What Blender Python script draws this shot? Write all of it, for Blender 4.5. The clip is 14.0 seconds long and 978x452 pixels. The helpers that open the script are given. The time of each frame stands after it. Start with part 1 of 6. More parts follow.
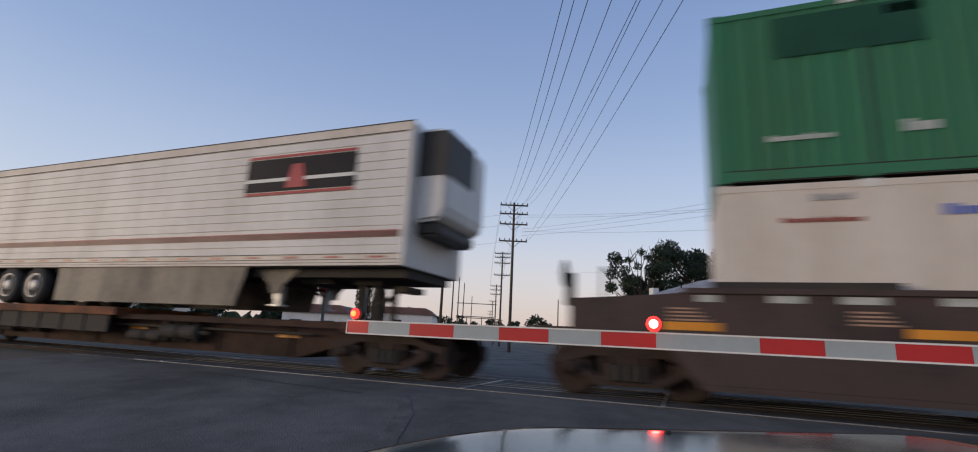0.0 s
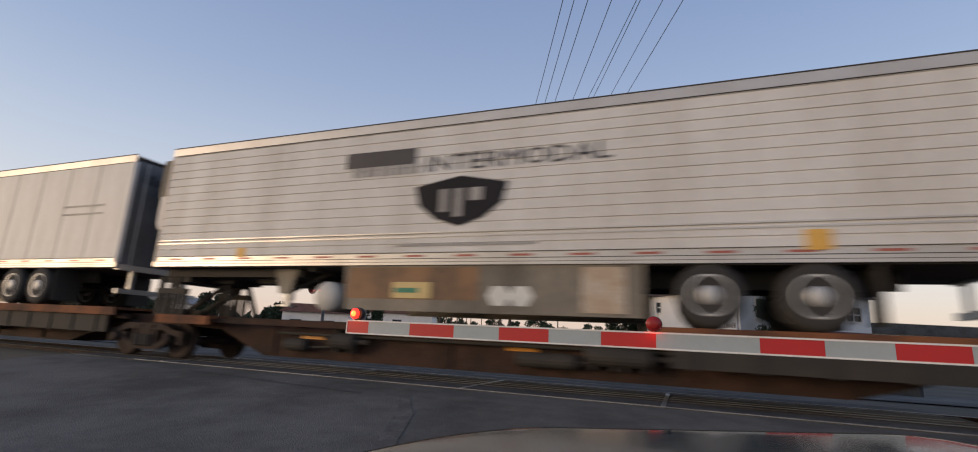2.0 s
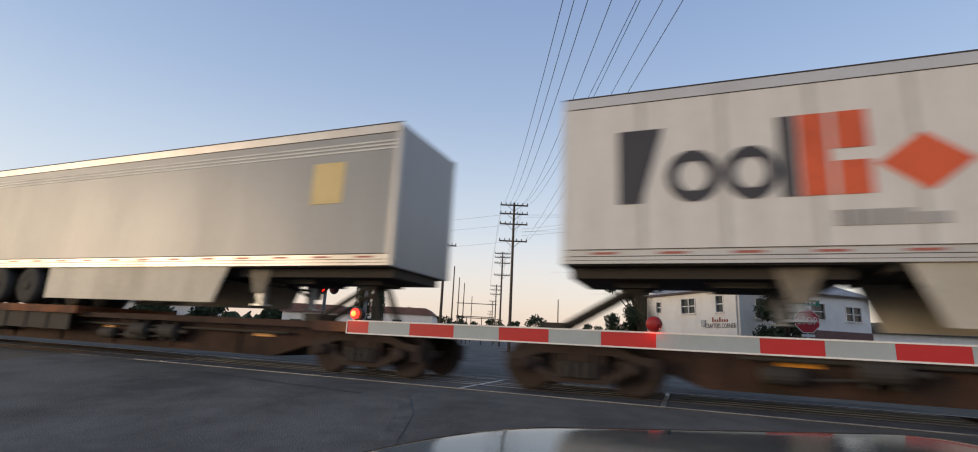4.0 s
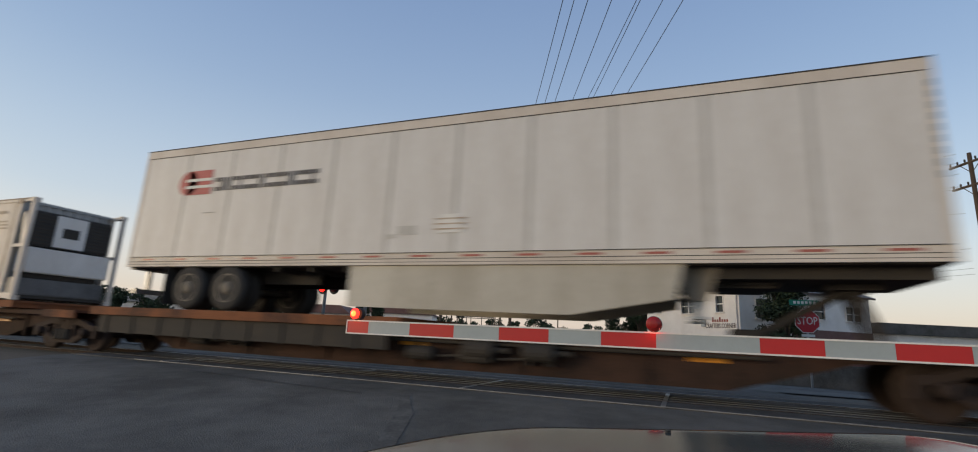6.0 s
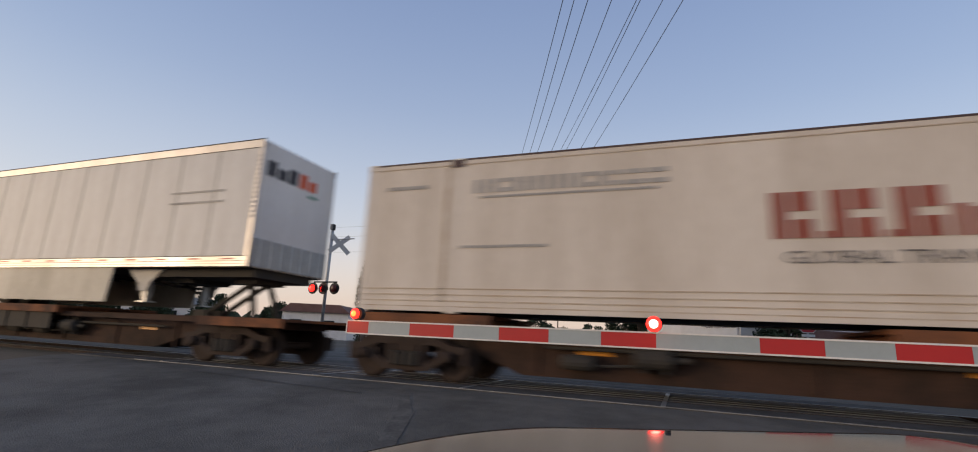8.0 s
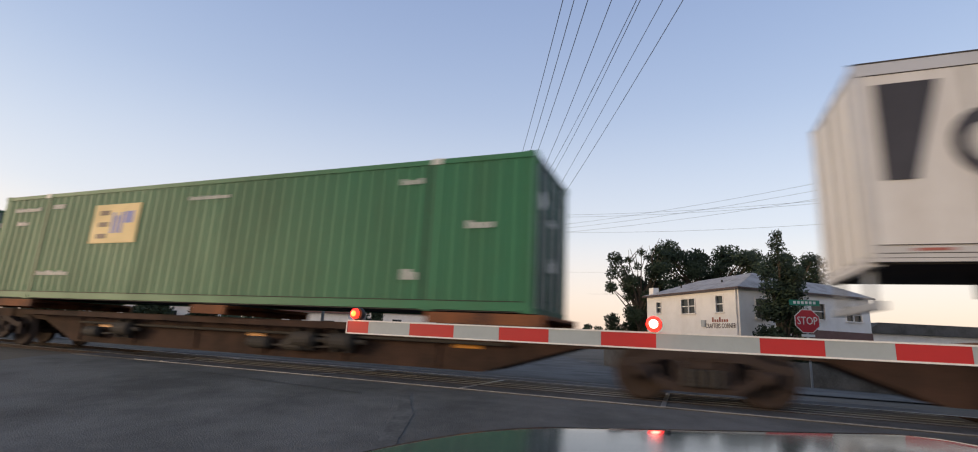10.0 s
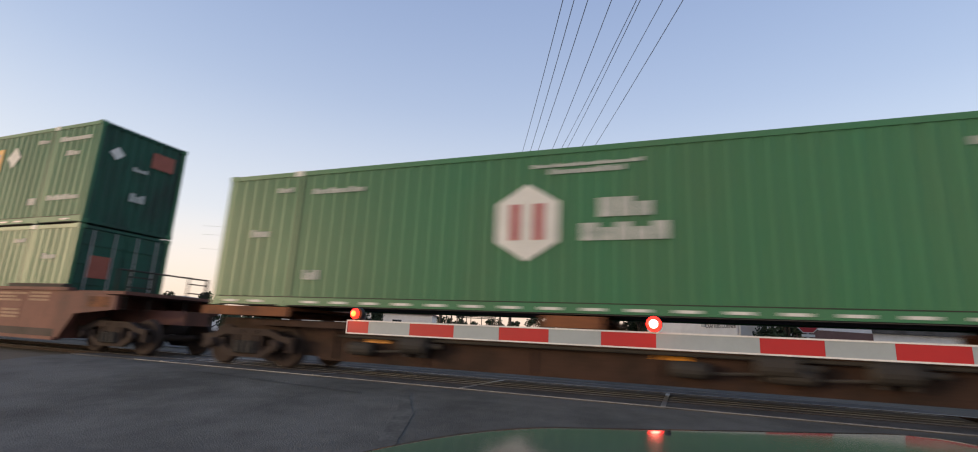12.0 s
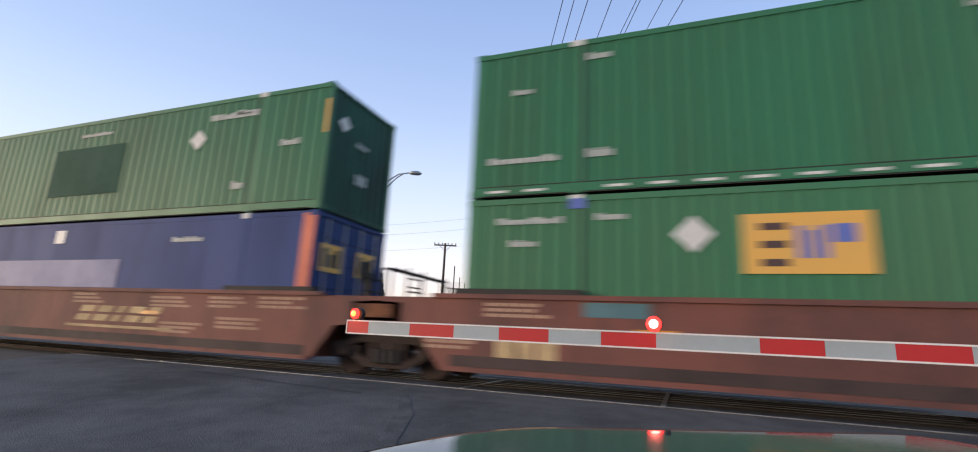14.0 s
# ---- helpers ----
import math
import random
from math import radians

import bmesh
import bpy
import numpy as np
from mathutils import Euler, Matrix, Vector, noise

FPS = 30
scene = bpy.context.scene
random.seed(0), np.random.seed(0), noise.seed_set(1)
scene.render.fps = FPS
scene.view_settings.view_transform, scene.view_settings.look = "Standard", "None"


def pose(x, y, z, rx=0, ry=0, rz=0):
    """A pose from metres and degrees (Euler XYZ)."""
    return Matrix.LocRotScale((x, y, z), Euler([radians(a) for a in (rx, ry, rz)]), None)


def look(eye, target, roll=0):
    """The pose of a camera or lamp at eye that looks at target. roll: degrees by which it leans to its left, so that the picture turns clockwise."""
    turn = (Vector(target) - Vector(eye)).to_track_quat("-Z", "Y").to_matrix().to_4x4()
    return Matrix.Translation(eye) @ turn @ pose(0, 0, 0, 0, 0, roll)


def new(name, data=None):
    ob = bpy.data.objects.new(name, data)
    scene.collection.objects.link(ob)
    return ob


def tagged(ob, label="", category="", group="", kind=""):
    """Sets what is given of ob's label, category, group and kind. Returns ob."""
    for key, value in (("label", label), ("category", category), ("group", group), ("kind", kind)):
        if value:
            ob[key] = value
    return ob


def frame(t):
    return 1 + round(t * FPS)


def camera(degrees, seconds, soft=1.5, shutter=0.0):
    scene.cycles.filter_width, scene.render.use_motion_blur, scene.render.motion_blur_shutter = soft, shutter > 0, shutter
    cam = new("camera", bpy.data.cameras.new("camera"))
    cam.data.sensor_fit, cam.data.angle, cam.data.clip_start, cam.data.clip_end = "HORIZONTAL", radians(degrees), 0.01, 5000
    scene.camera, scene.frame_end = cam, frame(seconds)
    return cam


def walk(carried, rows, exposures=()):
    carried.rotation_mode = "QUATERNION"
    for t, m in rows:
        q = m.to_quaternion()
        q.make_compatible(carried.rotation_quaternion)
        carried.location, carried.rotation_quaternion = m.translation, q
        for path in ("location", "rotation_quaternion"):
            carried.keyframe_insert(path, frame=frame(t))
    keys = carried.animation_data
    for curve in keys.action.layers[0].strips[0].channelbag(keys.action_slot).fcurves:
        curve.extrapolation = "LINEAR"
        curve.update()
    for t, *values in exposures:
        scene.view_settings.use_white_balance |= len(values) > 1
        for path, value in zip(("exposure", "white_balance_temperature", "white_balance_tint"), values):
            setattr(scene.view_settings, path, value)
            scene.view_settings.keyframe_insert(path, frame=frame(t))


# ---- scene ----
from math import cos, sin, pi

# Plan: x runs along the track in the train's direction, y across it, away from the car; z = 0 is the road at the car.
RAIL = 0.50          # height of the rail heads
MID = 9.535          # middle of the track
SPEED = 13.73        # the train's speed, m/s
EYE = 1.35

cam = camera(88.44, 14.0, soft=1.05, shutter=0.5)
AIM = pose(0, 0, EYE, 0, 0, 21.585) @ pose(0, 0, 0, 90 + 12.4, 0, 0) @ pose(0, 0, 0, 0, 0, 2.81)
# exposure and white balance drift a little: seconds, stops, kelvin, and the tint where it is not 10
DRIFT = ((0, 0.0, 6400), (0.5, 0.0, 6550), (1, 0.05, 6850), (2.5, 0.15, 7100), (5, 0.35, 6950, 4), (5.5, 0.3, 6950, 7), (6, 0.08, 6750, 2), (6.5, 0.05, 7000), (7.5, 0.1, 7050), (8.5, 0.1, 7100),
         (10.8, 0.55, 7450), (11, 0.55, 7450), (11.5, 0.22, 6900), (12, 0.46, 7450), (12.5, 0.45, 7000), (13, 0.1, 7150, 12), (13.4, 0.86, 6800), (13.5, 0.97, 6800), (14, 0.66, 6600))
walk(cam, [(0, AIM), (14, AIM)], [(t, e, k, g[0] if g else 10) for t, e, k, *g in DRIFT])

# ---- world and light: just after sunset, the glow of the west behind the car and to its left ----
WEST = (-0.8, -0.6, 0.0)
world = bpy.data.worlds.new("dusk")
scene.world = world
world.use_nodes = True
wn, wl = world.node_tree.nodes, world.node_tree.links
sky = wn.new("ShaderNodeTexSky")
sky.sky_type, sky.sun_disc = "NISHITA", False
sky.sun_elevation, sky.sun_rotation = radians(4.0), radians(233)
sky.air_density, sky.dust_density, sky.ozone_density = 1.0, 1.0, 3.0
where = wn.new("ShaderNodeTexCoord")
split = wn.new("ShaderNodeSeparateXYZ")
wl.new(where.outputs["Generated"], split.inputs[0])


def sky_ramp(stops):
    r = wn.new("ShaderNodeValToRGB")
    r.color_ramp.interpolation = "B_SPLINE"
    for i, (at, c) in enumerate(stops):
        e = r.color_ramp.elements[i] if i < 2 else r.color_ramp.elements.new(at)
        e.position, e.color = at, (*c, 1)
    wl.new(split.outputs["Z"], r.inputs[0])
    return r


east = sky_ramp([(0.0, (0.60, 0.47, 0.45)), (1.0, (0.10, 0.17, 0.34)), (0.09, (0.66, 0.56, 0.54)), (0.2, (0.51, 0.55, 0.64)), (0.42, (0.262, 0.345, 0.535)), (0.7, (0.155, 0.22, 0.42))])
west = sky_ramp([(0.0, (5.2, 2.9, 1.0)), (1.0, (0.10, 0.17, 0.34)), (0.05, (4.2, 2.4, 1.0)), (0.11, (1.2, 0.9, 0.6)), (0.25, (0.5, 0.5, 0.5)), (0.6, (0.22, 0.3, 0.45))])
toward = wn.new("ShaderNodeVectorMath")
toward.operation = "DOT_PRODUCT"
toward.inputs[1].default_value = WEST
wl.new(where.outputs["Generated"], toward.inputs[0])
fade = wn.new("ShaderNodeMapRange")
fade.interpolation_type = "SMOOTHSTEP"
fade.inputs["From Min"].default_value, fade.inputs["From Max"].default_value = 0.42, 1.0
wl.new(toward.outputs["Value"], fade.inputs[0])
blend = wn.new("ShaderNodeMix")
blend.data_type = "RGBA"
wl.new(fade.outputs[0], blend.inputs[0]), wl.new(east.outputs[0], blend.inputs[6]), wl.new(west.outputs[0], blend.inputs[7])
both = wn.new("ShaderNodeMix")
both.data_type, both.blend_type = "RGBA", "ADD"
both.inputs[0].default_value = 0.08
wl.new(blend.outputs[2], both.inputs[6]), wl.new(sky.outputs[0], both.inputs[7])
bg = wn["Background"]
bg.inputs["Strength"].default_value = 1.0
wl.new(both.outputs[2], bg.inputs["Color"])
sun = new("sun", bpy.data.lights.new("sun", "SUN"))
sun.data.energy, sun.data.angle, sun.data.color = 1.6, radians(20), (1.0, 0.75, 0.55)
sun.matrix_basis = look((-80, -60, 6), (0, 0, 0))

# ---- materials ----


def mat(name, base, rough=0.6, metal=0.0, grime=None, amount=0.3, scale=1.2, bump=0.0, fine=30.0, streak=1.0, emit=None, power=0.0, coat=0.0, shine=0.35):
    """A painted or raw surface: base colour, large stains and fine grain of the grime colour, and a little relief."""
    m = bpy.data.materials.new(name)
    m.use_nodes = True
    n, ln = m.node_tree.nodes, m.node_tree.links
    b = n["Principled BSDF"]
    b.inputs["Roughness"].default_value, b.inputs["Metallic"].default_value = rough, metal
    b.inputs["Coat Weight"].default_value = coat
    b.inputs["Specular IOR Level"].default_value = shine
    b.inputs["Base Color"].default_value = (*base, 1)
    if emit:
        b.inputs["Emission Color"].default_value, b.inputs["Emission Strength"].default_value = (*emit, 1), power
        return m
    grime = grime or tuple(c * 0.45 for c in base)
    tc, mp = n.new("ShaderNodeTexCoord"), n.new("ShaderNodeMapping")
    mp.inputs["Scale"].default_value = (1, 1, streak)
    ln.new(tc.outputs["Object"], mp.inputs["Vector"])
    big, small = n.new("ShaderNodeTexNoise"), n.new("ShaderNodeTexNoise")
    big.inputs["Scale"].default_value, big.inputs["Detail"].default_value, big.inputs["Roughness"].default_value = scale, 7, 0.65
    small.inputs["Scale"].default_value, small.inputs["Detail"].default_value = fine, 3
    ramp = n.new("ShaderNodeMapRange")
    ramp.inputs["From Min"].default_value, ramp.inputs["From Max"].default_value, ramp.inputs["To Max"].default_value = 0.42, 0.75, amount * 1.6
    ramp2 = n.new("ShaderNodeMapRange")
    ramp2.inputs["From Min"].default_value, ramp2.inputs["From Max"].default_value, ramp2.inputs["To Max"].default_value = 0.35, 0.8, amount * 0.7
    for noise_node, r in ((big, ramp), (small, ramp2)):
        ln.new(mp.outputs[0], noise_node.inputs["Vector"])
        ln.new(noise_node.outputs[0], r.inputs[0])
    add = n.new("ShaderNodeMath")
    add.operation, add.use_clamp = "ADD", True
    ln.new(ramp.outputs[0], add.inputs[0]), ln.new(ramp2.outputs[0], add.inputs[1])
    mix = n.new("ShaderNodeMix")
    mix.data_type = "RGBA"
    mix.inputs[6].default_value, mix.inputs[7].default_value = (*base, 1), (*grime, 1)
    ln.new(add.outputs[0], mix.inputs[0]), ln.new(mix.outputs[2], b.inputs["Base Color"])
    rr = n.new("ShaderNodeMapRange")
    rr.inputs["To Min"].default_value, rr.inputs["To Max"].default_value = max(0.03, rough - 0.08), min(1, rough + 0.12)
    ln.new(big.outputs[0], rr.inputs[0]), ln.new(rr.outputs[0], b.inputs["Roughness"])
    if bump:
        bp = n.new("ShaderNodeBump")
        bp.inputs["Strength"].default_value, bp.inputs["Distance"].default_value = bump, 0.02
        ln.new(small.outputs[0], bp.inputs["Height"]), ln.new(bp.outputs[0], b.inputs["Normal"])
    return m


ASPHALT = mat("asphalt", (0.176, 0.166, 0.151), 0.9, grime=(0.09, 0.085, 0.077), amount=0.75, scale=0.55, bump=0.6, fine=60, shine=0.12)
TYRE_MARK = mat("tyre_mark", (0.095, 0.089, 0.081), 0.9, grime=(0.155, 0.146, 0.133), amount=0.9, scale=4, shine=0.12)
DIRT = mat("dirt", (0.14, 0.115, 0.09), 0.95, grime=(0.06, 0.055, 0.04), amount=0.6, scale=0.25, bump=0.5, fine=12)
BALLAST = mat("ballast", (0.15, 0.135, 0.125), 0.95, grime=(0.05, 0.04, 0.035), amount=0.8, scale=1.5, bump=1, fine=14)
CONCRETE = mat("concrete", (0.13, 0.125, 0.12), 0.85, shine=0.15, grime=(0.06, 0.055, 0.05), amount=0.6, scale=1.1, bump=0.3)
STEEL = mat("rail_steel", (0.3, 0.29, 0.28), 0.45, 0.85, grime=(0.2, 0.15, 0.11), amount=0.5)
RUST = mat("rusty_steel", (0.05, 0.035, 0.029), 0.85, 0.2, grime=(0.05, 0.035, 0.03), amount=0.7, bump=0.4)
WOOD = mat("weathered_wood", (0.1, 0.075, 0.055), 0.9, grime=(0.04, 0.03, 0.025), amount=0.6, bump=0.5, streak=0.15)
GREEN = mat("green_paint", (0.042, 0.188, 0.098), 0.42, shine=0.18, grime=(0.06, 0.12, 0.065), amount=0.35, scale=0.7, streak=0.25)
OLIVE = mat("faded_green_paint", (0.048, 0.19, 0.093), 0.36, shine=0.26, grime=(0.08, 0.165, 0.085), amount=0.4, scale=0.7, streak=0.25)
PATCH = mat("dark_green_patch", (0.022, 0.082, 0.055), 0.65, shine=0.1)
BLUE = mat("blue_paint", (0.034, 0.066, 0.2), 0.55, shine=0.12, grime=(0.03, 0.045, 0.11), amount=0.4, streak=0.25)
PALE_BLUE = mat("pale_blue_paint", (0.09, 0.12, 0.3), 0.5)
ORANGE_RED = mat("orange_red_paint", (0.62, 0.14, 0.08), 0.5)
CREAM = mat("cream_paint", (0.72, 0.65, 0.575), 0.5, shine=0.22, grime=(0.4, 0.33, 0.26), amount=0.35, scale=0.8, streak=0.2)
WHITE = mat("white_paint", (0.76, 0.745, 0.72), 0.45, shine=0.25, grime=(0.45, 0.4, 0.35), amount=0.3, scale=0.8, streak=0.2)
SHEET = mat("white_sheet", (0.73, 0.715, 0.69), 0.45, shine=0.22, grime=(0.42, 0.38, 0.33), amount=0.35, scale=0.9, streak=0.25)
GREY = mat("grey_paint", (0.335, 0.345, 0.35), 0.35, grime=(0.25, 0.24, 0.23), amount=0.3, scale=0.6, streak=0.3)
SKIRT = mat("skirt_panel", (0.55, 0.52, 0.45), 0.5, grime=(0.3, 0.26, 0.2), amount=0.4, streak=0.3)
DARK_SKIRT = mat("dirty_skirt_panel", (0.27, 0.235, 0.185), 0.6, grime=(0.09, 0.08, 0.07), amount=0.6, streak=0.3)
ALU = mat("aluminium", (0.6, 0.57, 0.54), 0.35, 0.35, grime=(0.4, 0.36, 0.32), amount=0.35, streak=0.3)
BLACK = mat("black_plastic", (0.018, 0.018, 0.02), 0.5, grime=(0.05, 0.045, 0.04), amount=0.4)
UNDER = mat("underframe_black", (0.034, 0.032, 0.03), 0.8, grime=(0.06, 0.05, 0.04), amount=0.6)
RUBBER = mat("tyre_rubber", (0.035, 0.034, 0.034), 0.85, grime=(0.06, 0.055, 0.05), amount=0.5)
SPINE = mat("brown_car_paint", (0.072, 0.04, 0.029), 0.8, shine=0.15, grime=(0.03, 0.022, 0.018), amount=0.7, scale=1.4, bump=0.3)
WELL = mat("brown_red_car_paint", (0.21, 0.078, 0.058), 0.7, grime=(0.08, 0.045, 0.04), amount=0.55, scale=0.9, streak=0.4, bump=0.2)
DARK_WELL = mat("dark_car_paint", (0.075, 0.05, 0.045), 0.75, grime=(0.035, 0.028, 0.025), amount=0.6, scale=1.1)
TTX = mat("faded_orange_paint", (0.26, 0.1, 0.045), 0.75, shine=0.15, grime=(0.085, 0.045, 0.032), amount=0.85, scale=1.3)
AMBER = mat("amber_reflector", (0.75, 0.3, 0.03), 0.4)
LOGO = mat("yellow_orange_logo", (0.75, 0.42, 0.09), 0.5, grime=(0.6, 0.4, 0.16), amount=0.3)
PALE_LOGO = mat("pale_yellow_logo", (0.7, 0.53, 0.24), 0.5)
CREST_BLUE = mat("crest_navy", (0.035, 0.04, 0.16), 0.5)
LOGO_BLUE = mat("logo_blue", (0.13, 0.18, 0.5), 0.5)
LOGO_DARK = mat("logo_dark", (0.09, 0.055, 0.05), 0.5)
LOGO_RED = mat("logo_red", (0.42, 0.05, 0.06), 0.5)
LOGO_ORANGE = mat("logo_orange", (0.75, 0.13, 0.05), 0.5)
LOGO_GREY = mat("logo_grey", (0.06, 0.057, 0.065), 0.5)
LOGO_BROWN = mat("logo_brown_red", (0.33, 0.09, 0.06), 0.5)
LOGO_BLACK = mat("logo_black", (0.022, 0.021, 0.026), 0.55, shine=0.12)
SEAM = mat("seam_cover", (0.53, 0.51, 0.475), 0.5)
FAINT = mat("faint_lettering", (0.4, 0.38, 0.36), 0.5)
MARK = mat("white_lettering", (0.72, 0.72, 0.68), 0.5)
MARK_WORN = mat("worn_white_lettering", (0.52, 0.53, 0.5), 0.55, grime=(0.25, 0.3, 0.27), amount=0.5, scale=5)
# the green of the leading ends, with their shade mixed into the colour
SHADED_GREEN = mat("shaded_green_paint", (0.02, 0.095, 0.066), 0.55, shine=0.15, grime=(0.03, 0.045, 0.04), amount=0.6, scale=1.4, streak=0.4)
MARK_CAR = mat("faded_car_lettering", (0.45, 0.28, 0.19), 0.7)
MARK_PALE = mat("pale_yellow_car_lettering", (0.58, 0.42, 0.22), 0.7, amount=0.6)
DULL_RED = mat("dark_red_brown_stripe", (0.14, 0.05, 0.045), 0.5)
TEAL = mat("faded_teal_paint", (0.1, 0.2, 0.22), 0.7)
TAPE_RED = mat("red_tape", (0.42, 0.13, 0.1), 0.4)
STRIPE_RED = mat("red_reflective_sheet", (0.5, 0.03, 0.03), 0.4, grime=(0.4, 0.03, 0.03), amount=0.2, scale=6)
STRIPE_GREY = mat("white_reflective_sheet", (0.37, 0.415, 0.425), 0.4, grime=(0.3, 0.34, 0.35), amount=0.3, scale=6)
EDGE_WHITE = mat("arm_edge_white", (0.8, 0.78, 0.74), 0.4)
LAMP_ON = mat("lit_red_lens", (0.8, 0.02, 0.01), 0.3, emit=(1.0, 0.012, 0.01), power=6.0)
LAMP_CORE = mat("lit_red_bulb", (0.9, 0.2, 0.1), 0.3, emit=(1.0, 0.3, 0.24), power=9.0)
LAMP_TIP = mat("lit_tip_lens", (0.9, 0.1, 0.02), 0.3, emit=(1.0, 0.15, 0.03), power=4.0)
LAMP_DULL = mat("dull_signal_lens", (0.09, 0.012, 0.012), 0.3)
LAMP_OFF = mat("unlit_red_lens", (0.32, 0.02, 0.02), 0.25)
HOOD = mat("car_paint", (0.085, 0.09, 0.08), 0.035, 0.0, grime=(0.06, 0.058, 0.05), amount=0.3, scale=6, shine=0.5)
STUCCO = mat("white_stucco", (0.83, 0.79, 0.75), 0.85, grime=(0.62, 0.57, 0.52), amount=0.3, bump=0.3)
SHINGLE = mat("grey_shingles", (0.4, 0.385, 0.375), 0.9, grime=(0.22, 0.21, 0.205), amount=0.6, scale=2, bump=0.6)
PANE = mat("window_glass", (0.03, 0.035, 0.04), 0.08)
LEAF = mat("dark_leaves", (0.045, 0.065, 0.03), 0.75, grime=(0.02, 0.03, 0.015), amount=0.7, scale=0.8)
BARK = mat("bark", (0.09, 0.07, 0.055), 0.95, bump=0.8)
SIGN_RED = mat("stop_sign_red", (0.5, 0.035, 0.045), 0.4)
SIGN_GREEN = mat("street_sign_green", (0.02, 0.22, 0.14), 0.4)
GALV = mat("galvanised_steel", (0.42, 0.43, 0.44), 0.45, 0.7, amount=0.3)
ROOF_RED = mat("red_roof", (0.2, 0.11, 0.095), 0.85)

DULL_STEEL = mat("worn_steel_edge", (0.34, 0.34, 0.34), 0.7, 0.4, amount=0.6)
DOOR_DARK = mat("dull_dark_steel", (0.15, 0.155, 0.165), 0.5, 0.3, amount=0.5)
RUSTY_SKIRT = mat("rusty_brown_skirt", (0.3, 0.165, 0.085), 0.65, grime=(0.12, 0.085, 0.06), amount=0.7, scale=1.6, streak=0.3)
STAIN = mat("rust_stain", (0.42, 0.3, 0.2), 0.6, grime=(0.55, 0.48, 0.4), amount=0.9, scale=3)
RIM = mat("pale_wheel_rim", (0.68, 0.67, 0.65), 0.45, 0.3, amount=0.5)

# ---- mesh helpers ----


def box(bm, x0, x1, y0, y1, z0, z1, bevel=0.0):
    vs = [bm.verts.new((x, y, z)) for x in (x0, x1) for y in (y0, y1) for z in (z0, z1)]
    fs = [bm.faces.new([vs[i] for i in q]) for q in ((0, 1, 3, 2), (4, 6, 7, 5), (0, 4, 5, 1), (2, 3, 7, 6), (0, 2, 6, 4), (1, 5, 7, 3))]
    if bevel:
        es = list({e for f in fs for e in f.edges})
        bmesh.ops.bevel(bm, geom=es, offset=bevel, segments=2, affect="EDGES", clamp_overlap=True)
    return bm


def tube(bm, a, b, r0, r1=None, n=12):
    """A capped round bar from a to b."""
    a, b = Vector(a), Vector(b)
    r1 = r0 if r1 is None else r1
    q = (b - a).to_track_quat("Z", "Y")
    rings = []
    for c, r in ((a, r0), (b, r1)):
        rings.append([bm.verts.new(c + q @ Vector((r * cos(2 * pi * i / n), r * sin(2 * pi * i / n), 0))) for i in range(n)])
    for i in range(n):
        bm.faces.new((rings[0][i], rings[0][(i + 1) % n], rings[1][(i + 1) % n], rings[1][i]))
    bm.faces.new(rings[0][::-1]), bm.faces.new(rings[1])
    return bm


def lathe(bm, profile, axis="Y", n=24, at=(0, 0, 0)):
    """Turns (radius, height) pairs round an axis through at."""
    rings = []
    for r, h in profile:
        ring = []
        for i in range(n):
            c, s = r * cos(2 * pi * i / n), r * sin(2 * pi * i / n)
            v = {"Y": (c, h, s), "Z": (c, s, h), "X": (h, c, s)}[axis]
            ring.append(bm.verts.new(Vector(v) + Vector(at)))
        rings.append(ring)
    for r0, r1 in zip(rings, rings[1:]):
        for i in range(n):
            bm.faces.new((r0[i], r0[(i + 1) % n], r1[(i + 1) % n], r1[i]))
    for ring in (rings[0], rings[-1]):
        if (ring[0].co - ring[n // 2].co).length > 0.002:
            bm.faces.new(ring)
    return bm


def prism(bm, outline, y0, y1):
    """An (x, z) outline drawn out from y0 to y1."""
    f = [bm.verts.new((x, y0, z)) for x, z in outline]
    g = [bm.verts.new((x, y1, z)) for x, z in outline]
    bm.faces.new(f), bm.faces.new(g[::-1])
    for i in range(len(f)):
        j = (i + 1) % len(f)
        bm.faces.new((f[j], f[i], g[i], g[j]))
    return bm


def finish(bm, name, material, smooth=False):
    bmesh.ops.recalc_face_normals(bm, faces=bm.faces)
    me = bpy.data.meshes.new(name)
    for f in bm.faces:
        f.smooth = smooth
    bm.to_mesh(me)
    bm.free()
    for m in material if isinstance(material, (list, tuple)) else (material,):
        me.materials.append(m)
    return me


def part(name, bm, material, parent, label="", smooth=False):
    ob = new(name, finish(bm, name, material, smooth))
    ob.parent = parent
    return tagged(ob, label)


def thing(name, label, category, group="", at=None):
    ob = tagged(new(name), label, category, group)
    ob.empty_display_size = 0.3
    ob.matrix_basis = at or Matrix()
    return ob


def solid(name, bm, material, label, category, group="", kind="", smooth=False, at=None):
    ob = tagged(new(name, finish(bm, name, material, smooth)), label, category, group, kind)
    ob.matrix_basis = at or Matrix()
    return ob


def block(name, material, parent, x0, x1, y0, y1, z0, z1, label="", bevel=0.0):
    """One box as a part of its own."""
    return part(name, box(bmesh.new(), min(x0, x1), max(x0, x1), min(y0, y1), max(y0, y1), z0, z1, bevel), material, parent, label)


def B():
    return bmesh.new()


